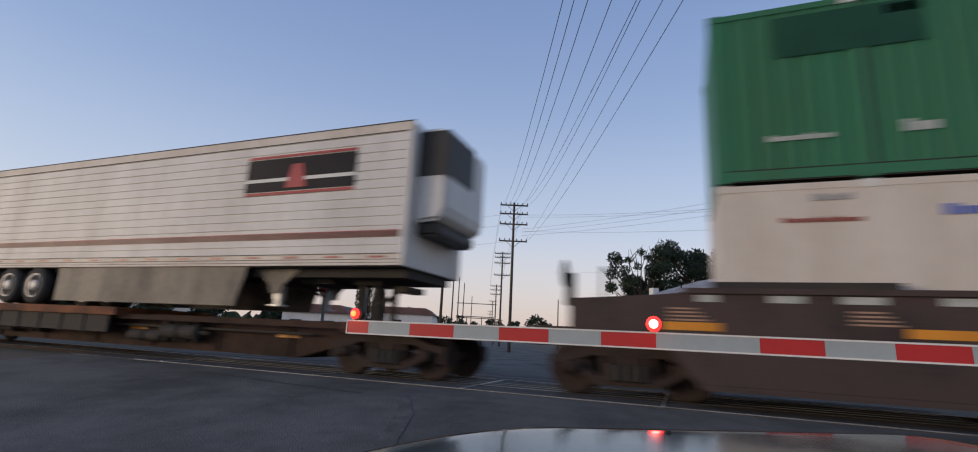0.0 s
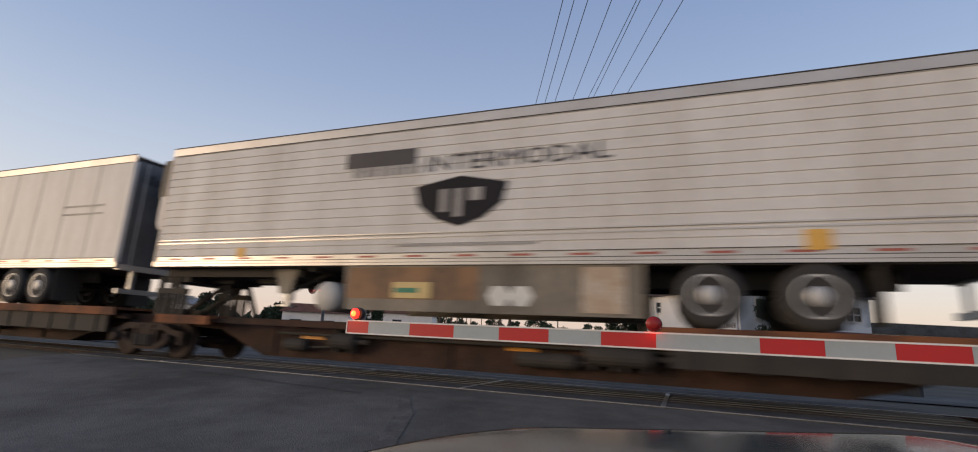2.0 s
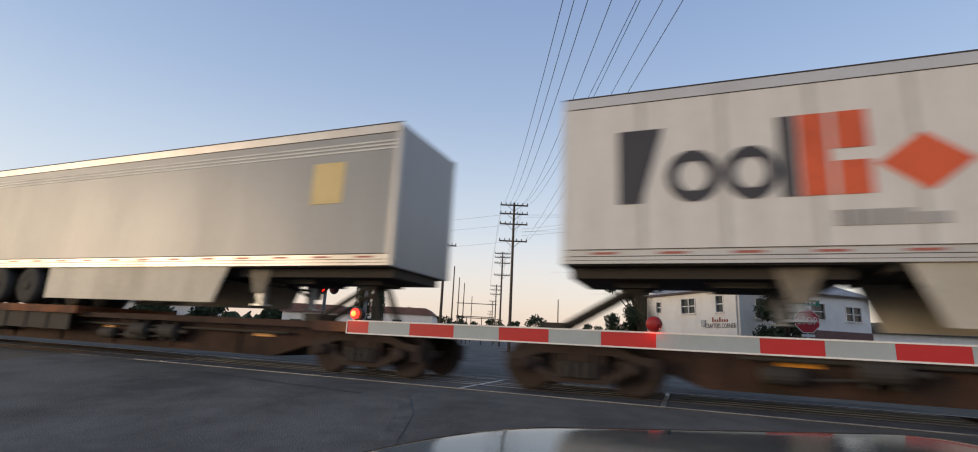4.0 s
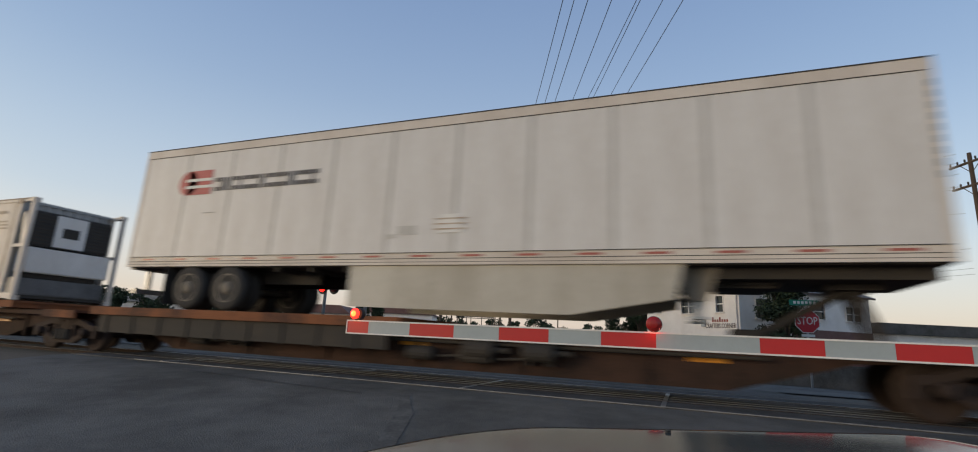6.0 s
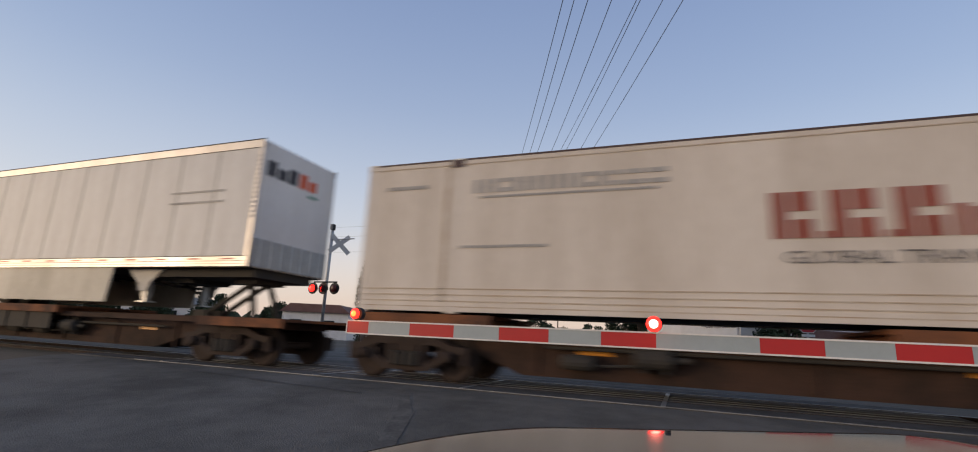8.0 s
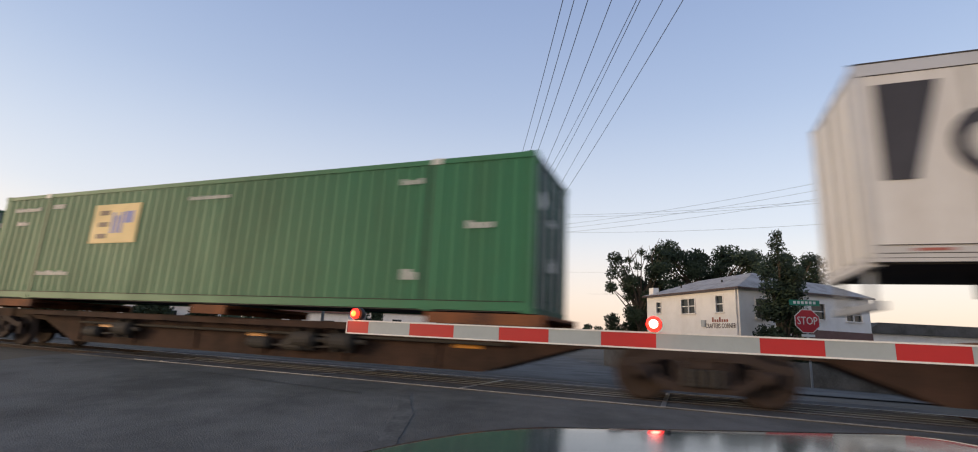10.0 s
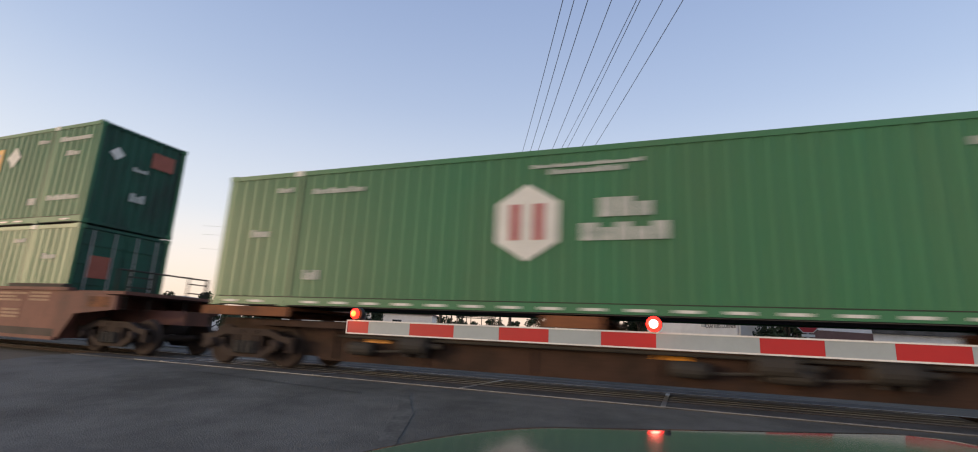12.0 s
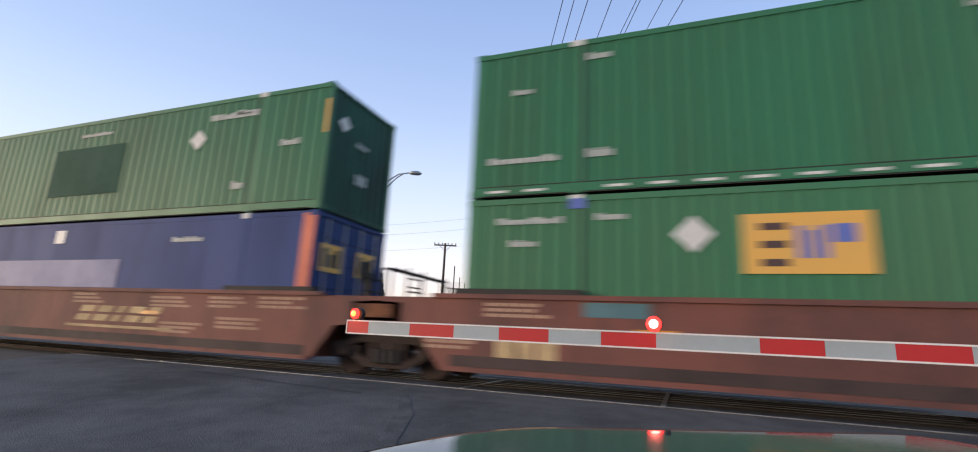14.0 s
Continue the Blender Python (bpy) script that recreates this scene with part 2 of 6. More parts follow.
# ---- ground, road and track ----
SLANT = -0.396       # the road's sideways drift for each metre away from the car


def height(x, y):
    def step(a, b):
        k = min(1, max(0, (y - a) / (b - a)))
        return k * k * (3 - 2 * k)
    return (RAIL - 0.03) * (step(1.5, 8.0) - 0.75 * step(11.6, 26.0))


def road_mid(y):
    return -5.0 + SLANT * (y - 8)


def sheet(bm, xs, ys, lift, slanted=False):
    grid = [[bm.verts.new(((road_mid(y) + x) if slanted else x, y, height(x, y) + lift)) for x in xs] for y in ys]
    for r0, r1 in zip(grid, grid[1:]):
        for i in range(len(xs) - 1):
            bm.faces.new((r0[i], r0[i + 1], r1[i + 1], r1[i]))
    return bm


YS = [-2500, -300, -60, -20] + [-8 + 0.5 * i for i in range(60)] + [24, 30, 60, 150, 500, 3000]
XS = [-3000, -600, -150, -60, -30, -15, 0, 15, 30, 60, 150, 600, 3000]
tagged(new("ground", finish(sheet(B(), XS, YS, -0.05), "ground", DIRT, True)), "flat dry dirt ground beside the railway", "ground", kind="structure")
rys = [-60, -20] + [-8 + 0.5 * i for i in range(32)] + [7.98]
rys2 = [11.05] + [11.5 + 0.5 * i for i in range(24)] + [30, 60, 150, 500]
for ys, nm in ((rys, "road"), (rys2, "road_beyond")):
    tagged(new(nm, finish(sheet(B(), [-8.8, -4, 0, 4, 8.8], ys, 0.0, True), nm, ASPHALT, True)), "worn dark asphalt road over the crossing", "road", kind="structure")
bm = B()
for x0, x1, y0, y1 in ((8.8, 60, 13.5, 19.5), (-80, -8.8, 13.5, 19.5)):
    sheet(bm, [x0, (x0 + x1) / 2, x1], [y0 + 0.5 * i for i in range(13)], -0.02, True)
tagged(new("side_street", finish(bm, "side_street", ASPHALT, True)), "asphalt side street along the railway", "road", kind="structure")


def rail_profile():
    return [(-0.075, 0), (0.075, 0), (0.07, 0.02), (0.012, 0.035), (0.012, 0.13), (0.036, 0.14), (0.036, 0.165), (0.028, 0.172), (-0.028, 0.172), (-0.036, 0.165), (-0.036, 0.14), (-0.012, 0.13), (-0.012, 0.035), (-0.07, 0.02)]


for side in (-0.7525, 0.7525):
    bm = B()
    prof = rail_profile()
    a = [bm.verts.new((-400, MID + side + u, RAIL - 0.172 + w)) for u, w in prof]
    b = [bm.verts.new((400, MID + side + u, RAIL - 0.172 + w)) for u, w in prof]
    for i in range(len(prof)):
        j = (i + 1) % len(prof)
        bm.faces.new((a[i], a[j], b[j], b[i])).material_index = 0 if min(prof[i][1], prof[j][1]) > 0.163 else 1
    solid("rail", bm, [STEEL, RUST], "polished steel rail of the railway track", "rail", "rails of the track", "structure")


def ballast_bed():
    bm = B()
    random.seed(5)
    n = 0
    for x0, x1 in ((-45, -13.9), (3.75, 30)):
        xs = np.arange(x0, x1, 0.22)
        ys = np.linspace(6.4, 13.0, 31)
        rows = []
        for x in xs:
            row = []
            for y in ys:
                d = abs(y - MID)
                z = RAIL - 0.19 - max(0, d - 1.55) * 0.3 + random.uniform(-0.03, 0.03)
                row.append(bm.verts.new((x + random.uniform(-0.05, 0.05), y + random.uniform(-0.05, 0.05), max(z, height(x, y) - 0.12))))
            rows.append(row)
        for r0, r1 in zip(rows, rows[1:]):
            for i in range(len(ys) - 1):
                bm.faces.new((r0[i], r1[i], r1[i + 1], r0[i + 1]))
    return bm


solid("ballast", ballast_bed(), BALLAST, "grey crushed stone ballast under the track", "ballast", kind="stuff")

tie_mesh = finish(box(B(), -0.115, 0.115, -1.3, 1.3, -0.36, -0.172, 0.01), "tie", WOOD)
for i in range(70):
    x = -44 + 0.55 * i if i < 55 else 4.1 + 0.55 * (i - 55)
    if -14 < x < 3.8:
        continue
    tagged(new("railway_tie", tie_mesh), "dark weathered wooden railway tie in the ballast", "railway tie", "ties of the track", "structure").location = (x, MID, RAIL)

# concrete crossing panels, 3.05 m long, between and beside the rails
PANELS = tagged(new("crossing"), "concrete panel crossing between road and rails", "level crossing", kind="structure")
PX = [-12.72 + 3.05 * i for i in range(-1, 6)]


def panel_mesh(y0, y1):
    bm = box(B(), 0.012, 3.038, y0, y1, -0.25, -0.012, 0.012)
    return finish(bm, "panel", CONCRETE)


gauge = [panel_mesh(MID - 0.65 + k * 0.325 + 0.004, MID - 0.65 + (k + 1) * 0.325 - 0.004) for k in range(4)]
field = [panel_mesh(MID - 1.53, MID - 0.80), panel_mesh(MID + 0.80, MID + 1.53)]
for i in range(6):
    for me in gauge + field:
        ob = new("panel", me)
        ob.parent, ob.location = PANELS, (-13.8 + 2.92 * i, 0, RAIL)
bm = B()
for y in (MID - 0.81, MID - 0.665, MID + 0.665, MID + 0.81):
    box(bm, -13.8, 3.7, y - 0.03, y + 0.03, RAIL - 0.06, RAIL - 0.02)
part("rubber_seal", bm, UNDER, PANELS)
for y in (MID - 1.54, MID - 0.64, MID - 0.32, MID + 0.0, MID + 0.64, MID + 1.54):
    block("steel_edge", DULL_STEEL, PANELS, -11.5, 3.65, y - 0.009, y + 0.009, RAIL - 0.02, RAIL - 0.007, "thin bright steel edge along the panels")
bm = B()
for x in (-10.7, -6.6, -3.55, -0.35):
    box(bm, x - 0.035, x + 0.035, MID - 1.5, MID - 0.82, RAIL - 0.012, RAIL - 0.006)
    box(bm, x - 0.035, x + 0.035, MID - 0.63, MID + 0.63, RAIL - 0.012, RAIL - 0.006)
part("panel_edge_angle", bm, GALV, PANELS, "bright steel edge angles across the panels")

# ---- the train ----
MOVING = []          # (thing, its place along the track at 13 s, its height)


def rides(ob, s, lift=0.0):
    MOVING.append((ob, s, RAIL + lift))
    ob.matrix_basis = pose(s - 13 * SPEED, MID, RAIL + lift)
    return ob


L, HALF, TALL = 16.154, 1.295, 2.896
NEAR = -HALF


def decal(parent, name, x0, x1, z0, z1, material, label="", y=NEAR, lean=0.0, off=0.004):
    """A flat sheet stuck on the near side, standing a few millimetres proud."""
    bm = B()
    vs = []
    for dy in (0, -0.004):
        vs.append([bm.verts.new((x + (lean if z == z1 else 0), y - off + dy, z)) for x, z in ((x0, z0), (x1, z0), (x1, z1), (x0, z1))])
    bm.faces.new(vs[1]), bm.faces.new(vs[0][::-1])
    for i in range(4):
        j = (i + 1) % 4
        bm.faces.new((vs[0][i], vs[0][j], vs[1][j], vs[1][i]))
    return part(name, bm, material, parent, label)


STROKES = (((0, 0.3, 0, 1), (0.5, 1, 0, 0.3), (0.5, 1, 0.7, 1)), ((0, 1, 0.7, 1), (0, 1, 0, 0.3)), ((0, 0.3, 0, 1), (0.6, 0.9, 0, 1)))


def bars(parent, x0, x1, z0, z1, n, material, seed=1, label="", y=NEAR, off=0.004, lower=0.72, end=None, sizes=None, strokes=False):
    """A line of lettering as plain blocks, one for each letter; with strokes, as groups of plain bars."""
    r = random.Random(seed)
    material = MARK_WORN if material == MARK else material
    ws = sizes or [r.uniform(0.75, 1.2) for _ in range(n)]
    total, x, bm = sum(ws), x0, B()
    for k, w in enumerate(ws):
        w1 = (x1 - x0) * w / total
        top = z1 if k == 0 or r.random() < 0.3 else z0 + (z1 - z0) * lower
        for a, b, c, d in (r.choice(STROKES) if strokes else ((0, 1, 0, 1),)):
            p, q = x + w1 * (0.08 + 0.84 * a), x + w1 * (0.08 + 0.84 * b)
            u, v = z0 + (top - z0) * c, z0 + (top - z0) * d
            if end is None:
                box(bm, p, q, y - off - 0.004, y - off, u, v)
            else:
                box(bm, end + off, end + off + 0.004, p, q, u, v)
        x += w1
    return part("lettering", bm, material, parent, label)


def sheet_logo(parent, x0, x1, z0, z1, material=LOGO, off=0.004):
    plate = decal(parent, "logo_panel", x0, x1, z0, z1, material, "yellow-orange rectangular logo panel", off=off)
    w, h = x1 - x0, z1 - z0
    bm = B()
    for k in range(3):
        box(bm, x0 + 0.14 * w, x0 + 0.36 * w, NEAR - off - 0.008, NEAR - off - 0.004, z0 + h * (0.12 + 0.3 * k), z0 + h * (0.24 + 0.3 * k))
    part("logo_letter", bm, LOGO_DARK, parent, "dark brown bars of the logo")
    bm = B()
    for k, (a, b, lo, hi) in enumerate(((0.43, 0.49, 0.25, 0.78), (0.52, 0.58, 0.25, 0.7), (0.61, 0.67, 0.25, 0.78), (0.7, 0.88, 0.5, 0.8))):
        box(bm, x0 + a * w, x0 + b * w, NEAR - off - 0.008, NEAR - off - 0.004, z0 + h * lo, z0 + h * hi)
    part("logo_mark", bm, LOGO_BLUE, parent, "blue blocks of the logo")
    return plate


def diamond(parent, x, z, r, material=MARK, end=None, y0=0.0):
    bm = B()
    pts = ((0, -r), (r, 0), (0, r), (-r, 0))
    if end is None:
        prism(bm, [(x + a, z + b) for a, b in pts], NEAR - 0.008, NEAR - 0.004)
    else:
        f = [bm.verts.new((end + 0.008, y0 + a, z + b)) for a, b in pts]
        g = [bm.verts.new((end + 0.004, y0 + a, z + b)) for a, b in pts]
        bm.faces.new(f), bm.faces.new(g[::-1])
        for i in range(4):
            bm.faces.new((f[i], f[(i + 1) % 4], g[(i + 1) % 4], g[i]))
    return part("placard", bm, material, parent, "white diamond placard")


def corrugated(bm, x0, x1, y, z0, z1, pitch=0.285, deep=0.036, out=-1):
    """A pressed side wall: flats and grooves, outer face at y; out -1 faces the car."""
    xs = []
    n = max(1, round((x1 - x0) / pitch))
    p = (x1 - x0) / n
    for i in range(n):
        a = x0 + p * i
        xs += [(a, 0), (a + 0.55 * p, 0), (a + 0.65 * p, 1), (a + 0.9 * p, 1)]
    xs.append((x1, 0))
    cols = [(bm.verts.new((x, y - out * deep * k, z0)), bm.verts.new((x, y - out * deep * k, z1))) for x, k in xs]
    for c, d in zip(cols, cols[1:]):
        bm.faces.new((c[0], d[0], d[1], c[1]))


def container_meshes(ribbed, bay=0.0):
    """(part name, mesh in the making) of a 53-foot box; the front end is at x = 0, with an open machinery bay behind it if there is one."""
    out = []
    for y, s in ((-HALF, -1), (HALF, 1)):
        for a, b in ((-L + 0.12, -14.25), (-14.09, -2.06), (-1.9, -0.12 - bay)):
            if ribbed:
                bm = B()
                corrugated(bm, a, b, y - 0.012 * s, 0.16, TALL - 0.1, out=s)
            else:
                bm = box(B(), a, b, min(y - 0.008 * s, y - 0.05 * s), max(y - 0.008 * s, y - 0.05 * s), 0.16, TALL - 0.1)
            out.append(("side_panel", bm))
        q = lambda d: (min(y, y - s * d), max(y, y - s * d))
        for x in (-L, -0.12):
            out.append(("corner_post", box(B(), x, x + 0.12, *q(0.1), 0, TALL)))
        for x in (-14.25, -2.06) + ((-bay - 0.12,) if bay else ()):
            out.append(("side_post", box(B(), x, x + 0.16, *q(0.06), 0, TALL)))
        out.append(("top_rail", box(B(), -L + 0.12, -0.12, *q(0.07), TALL - 0.1, TALL)))
        out.append(("bottom_rail", box(B(), -L + 0.12, -0.12, *q(0.07), 0.02, 0.17)))
        for x in (-L - 0.01, -14.27, -2.08, -0.19):
            for z in (-0.012, TALL - 0.11):
                y0, y1 = q(0.16)
                out.append(("post_cap" if z > 1 and -15 < x < -1 else "corner_casting", box(B(), x, x + 0.2, y0 - (0.012 if s < 0 else 0), y1 + (0.012 if s > 0 else 0), z, z + 0.122)))
    out.append(("roof", box(B(), -L + 0.05, -0.05 - bay, -HALF + 0.06, HALF - 0.06, TALL - 0.05, TALL - 0.02)))
    out.append(("floor_frame", box(B(), -L + 0.03, -0.1, -HALF + 0.08, HALF - 0.08, 0.05, 0.14)))
    return out


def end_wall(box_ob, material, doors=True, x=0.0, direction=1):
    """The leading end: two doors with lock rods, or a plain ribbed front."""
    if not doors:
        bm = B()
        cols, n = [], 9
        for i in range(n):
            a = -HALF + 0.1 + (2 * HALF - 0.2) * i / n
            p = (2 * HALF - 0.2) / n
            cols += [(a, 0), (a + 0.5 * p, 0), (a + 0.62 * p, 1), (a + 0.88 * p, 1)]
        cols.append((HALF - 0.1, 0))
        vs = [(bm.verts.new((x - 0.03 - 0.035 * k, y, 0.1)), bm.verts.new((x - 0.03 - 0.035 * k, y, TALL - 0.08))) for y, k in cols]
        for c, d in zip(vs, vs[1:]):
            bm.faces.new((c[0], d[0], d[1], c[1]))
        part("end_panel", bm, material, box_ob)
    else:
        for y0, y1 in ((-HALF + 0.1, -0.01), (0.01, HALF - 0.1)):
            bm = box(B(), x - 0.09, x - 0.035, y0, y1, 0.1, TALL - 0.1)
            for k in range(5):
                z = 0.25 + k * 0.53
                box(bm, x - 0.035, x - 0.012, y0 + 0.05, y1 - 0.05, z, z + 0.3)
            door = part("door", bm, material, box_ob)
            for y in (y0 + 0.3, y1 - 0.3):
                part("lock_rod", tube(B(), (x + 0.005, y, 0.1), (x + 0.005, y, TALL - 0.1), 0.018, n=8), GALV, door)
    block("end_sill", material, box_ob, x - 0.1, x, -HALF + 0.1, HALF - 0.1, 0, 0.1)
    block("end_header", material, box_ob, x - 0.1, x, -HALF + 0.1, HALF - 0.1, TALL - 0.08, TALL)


MESHES = {}


def container(label, material, s, z, doors=True, dashes=True, group="containers on the train", ribbed=True, end_material=None, caps=MARK, bay=0.0):
    ob = thing("shipping_container", label, "container", group)
    key = (ribbed, material.name, bay)
    if key not in MESHES:
        MESHES[key] = [(n, finish(bm, n, UNDER if n == "floor_frame" else (caps if n == "post_cap" else material))) for n, bm in container_meshes(ribbed, bay)]
    for n, me in MESHES[key]:
        new(n, me).parent = ob
    if ribbed:
        for x in (-2.11, -14.09):
            block("seam_line", UNDER, ob, x, x + 0.05, NEAR - 0.002, NEAR + 0.01, 0.19, TALL - 0.12, "dark groove down the post")
    for low in ((0.176, -0.004) if ribbed else ()):
        block("seam_line", UNDER, ob, -L + 0.15, -0.15, NEAR - 0.002, NEAR + 0.01, low, low + 0.014, "dark groove above the bottom rail")
    # ends of green boxes face away from the glow: their green is darkened for it
    end_wall(ob, end_material or (SHADED_GREEN if material in (GREEN, OLIVE) else material), doors and not bay, x=-bay)
    bm = box(B(), -L + 0.01, -L + 0.06, -HALF + 0.1, HALF - 0.1, 0.02, TALL)
    part("rear_panel", bm, material, ob)
    if dashes:
        me = None
        for k in range(22):
            x = -L + 0.35 + 0.71 * k
            if abs(x + 14.17) < 0.4 or abs(x + 1.98) < 0.4:
                continue
            if me is None:
                dd = decal(ob, "reflective_strip", 0, 0.36, 0.062, 0.108, MARK)
                me = dd.data
                dd.location.x = x
            else:
                dd = new("reflective_strip", me)
                dd.parent, dd.location = ob, (x, 0, 0)
    return rides(ob, s, z)


def id_marks(ob, seed=1, front=True, rear=True, low=True, mid=1.5):
    """White number bars beside the two posts and along the top, as on most of the boxes."""
    if rear:
        bars(ob, -15.6, -14.4, 2.42, 2.54, 11, MARK, seed, off=0.0)
        bars(ob, -15.35, -14.85, 2.02, 2.14, 5, MARK, seed + 1, off=0.0)
        bars(ob, -13.85, -13.35, 2.45, 2.57, 4, MARK, seed + 2, off=0.0)
        if low:
            bars(ob, -13.95, -12.6, 0.62, 0.74, 10, MARK, seed + 3, off=0.0)
    bars(ob, -8.6, -7.3, 2.42, 2.52, 16, MARK, seed + 4, off=0.0)
    if front:
        bars(ob, -2.75, -2.25, 2.42, 2.54, 4, MARK, seed + 5, off=0.0)
        bars(ob, -1.3, -0.75, mid, mid + 0.15, 4, MARK, seed + 6, off=0.0)
        bars(ob, -2.6, -2.25, 0.55, 0.75, 3, MARK, seed + 7, off=0.0)


def end_marks(ob, seed=1, logo=None):
    """Placards and number bars on the leading end."""
    diamond(ob, 0, 2.1, 0.2, end=0.0, y0=-0.75)
    bars(ob, -0.25, 0.2, 1.75, 1.87, 4, MARK, seed, end=0.0)
    bars(ob, -0.2, 0.25, 0.85, 1.1, 3, MARK, seed + 1, end=0.0)


# the green box on the leading double-stack, and the cream refrigerated box under it
A0 = 179.0 + L
a_top = container("green ribbed 53-foot container riding on a cream container", GREEN, A0, 3.34, dashes=False)
decal(a_top, "paint_patch", -15.2, -13.3, 2.0, 2.7, PATCH, "dark repainted patch", off=0.0)
bars(a_top, -15.4, -14.55, 0.62, 0.72, 10, MARK, 3, off=0.0)
bars(a_top, -13.75, -13.3, 2.5, 2.65, 3, MARK, 4, off=0.0)
bars(a_top, -13.7, -13.3, 0.62, 0.8, 3, MARK, 5, off=0.0)
a_low = container("cream smooth-sided 53-foot container low in a well car", CREAM, A0, 0.385, dashes=False, ribbed=False)
bars(a_low, -15.3, -14.3, 2.3, 2.38, 12, LOGO_BROWN, 6)
bars(a_low, -14.9, -14.4, 2.62, 2.72, 6, FAINT, 7)
bars(a_low, -13.4, -11.5, 2.35, 2.5, 9, LOGO_BLUE, 8)

i_box = container("green ribbed 53-foot container with a pale yellow logo", GREEN, 38.77, 1.27, dashes=False)
sheet_logo(i_box, -12.0, -10.25, 1.44, 2.46, PALE_LOGO)
id_marks(i_box, 11, front=True)
end_marks(i_box, 12)
j_box = container("faded green ribbed 53-foot container with a round white emblem", OLIVE, 20.15, 1.27)
bm = B()
prism(bm, [(-8.97 + 0.66 * cos(radians(60 * k + 30)), 1.57 + 0.7 * sin(radians(60 * k + 30))) for k in range(6)], NEAR - 0.008, NEAR - 0.004)
part("emblem", bm, MARK, j_box, "white six-sided emblem")
bm = B()
for a, b, c, d in ((-9.27, -9.1, 1.25, 1.9), (-8.84, -8.67, 1.25, 1.9)):
    box(bm, a, b, NEAR - 0.012, NEAR - 0.008, c, d)
part("emblem_bars", bm, LOGO_RED, j_box, "red bars of the emblem")
bars(j_box, -7.75, -6.85, 1.62, 1.95, 3, MARK, 14, sizes=(1.1, 1, 1))
bars(j_box, -8.05, -6.6, 1.22, 1.52, 5, MARK, 15, sizes=(1.2, 0.8, 1, 1, 1))
id_marks(j_box, 16, rear=False)
bars(j_box, -15.3, -14.8, 1.46, 1.63, 4, MARK, 18, off=0.0)
bars(j_box, -14.7, -14.3, 2.44, 2.55, 4, MARK, 19, off=0.0)
bars(j_box, -13.75, -12.45, 2.36, 2.48, 10, MARK, 20, off=0.0)
bars(j_box, -13.75, -13.35, 0.54, 0.74, 3, MARK, 21, off=0.0)
bars(j_box, -8.9, -7.0, 2.55, 2.62, 16, MARK, 17, off=0.0)
for y in (-0.9, -0.3, 0.35, 0.85):
    for z in (0.7, 1.4, 2.3):
        decal_bm = box(B(), 0.006, 0.01, y - 0.12, y + 0.12, z, z + 0.16)
        part("label_sheet", decal_bm, MARK if (z + y) % 0.5 < 0.3 else FAINT, j_box)
part("label_sheet", box(B(), 0.006, 0.01, 0.6, 0.95, 0.45, 0.7), LOGO, j_box, "orange label on the door")

k_top = container("green ribbed 53-foot container stacked on another, orange logo", GREEN, -1.24, 3.34, doors=False)
sheet_logo(k_top, -5.94, -4.46, 1.65, 2.42)
diamond(k_top, -3.84, 2.1, 0.33)
id_marks(k_top, 21, rear=False, mid=1.95)
bars(k_top, -15.4, -15.0, 1.96, 2.08, 4, MARK, 121, off=0.0)
bars(k_top, -14.0, -13.58, 2.48, 2.62, 4, MARK, 122, off=0.0)
bars(k_top, -14.0, -13.55, 0.62, 0.78, 4, MARK, 123, off=0.0)
bars(k_top, -1.75, -0.35, 2.4, 2.55, 9, MARK, 22, off=0.0)
bars(k_top, -1.75, -0.35, 0.65, 0.8, 9, MARK, 23, off=0.0)
bars(k_top, -15.83, -14.5, 0.61, 0.74, 9, MARK, 24, off=0.0)
end_marks(k_top, 25)
part("label_sheet", box(B(), 0.006, 0.01, 0.25, 0.95, 2.02, 2.5), LOGO_BROWN, k_top, "dull red-brown label on the end")
k_low = container("green ribbed 53-foot container set low in a well car", OLIVE, -1.24, 0.385, dashes=False)
sheet_logo(k_low, -11.66, -10.02, 1.55, 2.45)
diamond(k_low, -12.34, 2.17, 0.3)
block("label_sheet", LOGO_BLUE, k_low, -14.28, -14.02, NEAR - 0.02, NEAR - 0.013, 2.66, 2.84, "blue label on the post cap")
id_marks(k_low, 31, low=False, mid=1.95)
part("label_sheet", box(B(), 0.006, 0.01, -0.9, -0.35, 1.5, 2.1), LOGO_BROWN, k_low, "dull red-brown label on the door")
m_top = container("green ribbed 53-foot container stacked on a blue one", GREEN, -20.87, 3.34, doors=False, dashes=False)
decal(m_top, "paint_patch", -9.6, -6.6, 0.72, 2.1, PATCH, "dark repainted patch", off=0.0)
diamond(m_top, -3.93, 1.9, 0.27)
id_marks(m_top, 41, rear=False)
bars(m_top, -3.6, -2.1, 2.35, 2.5, 9, MARK, 42, off=0.0)
end_marks(m_top, 43)
part("label_sheet", box(B(), -0.1, -0.02, NEAR - 0.008, NEAR - 0.001, 1.7, 2.5), LOGO, m_top, "faded yellow strip on the corner post")
m_low = container("blue smooth-sided container with an orange corner post", BLUE, -20.87, 0.385, dashes=False, ribbed=False)
decal(m_low, "corner_band", -0.34, -0.02, 0.1, 2.85, ORANGE_RED, "orange-red corner post")
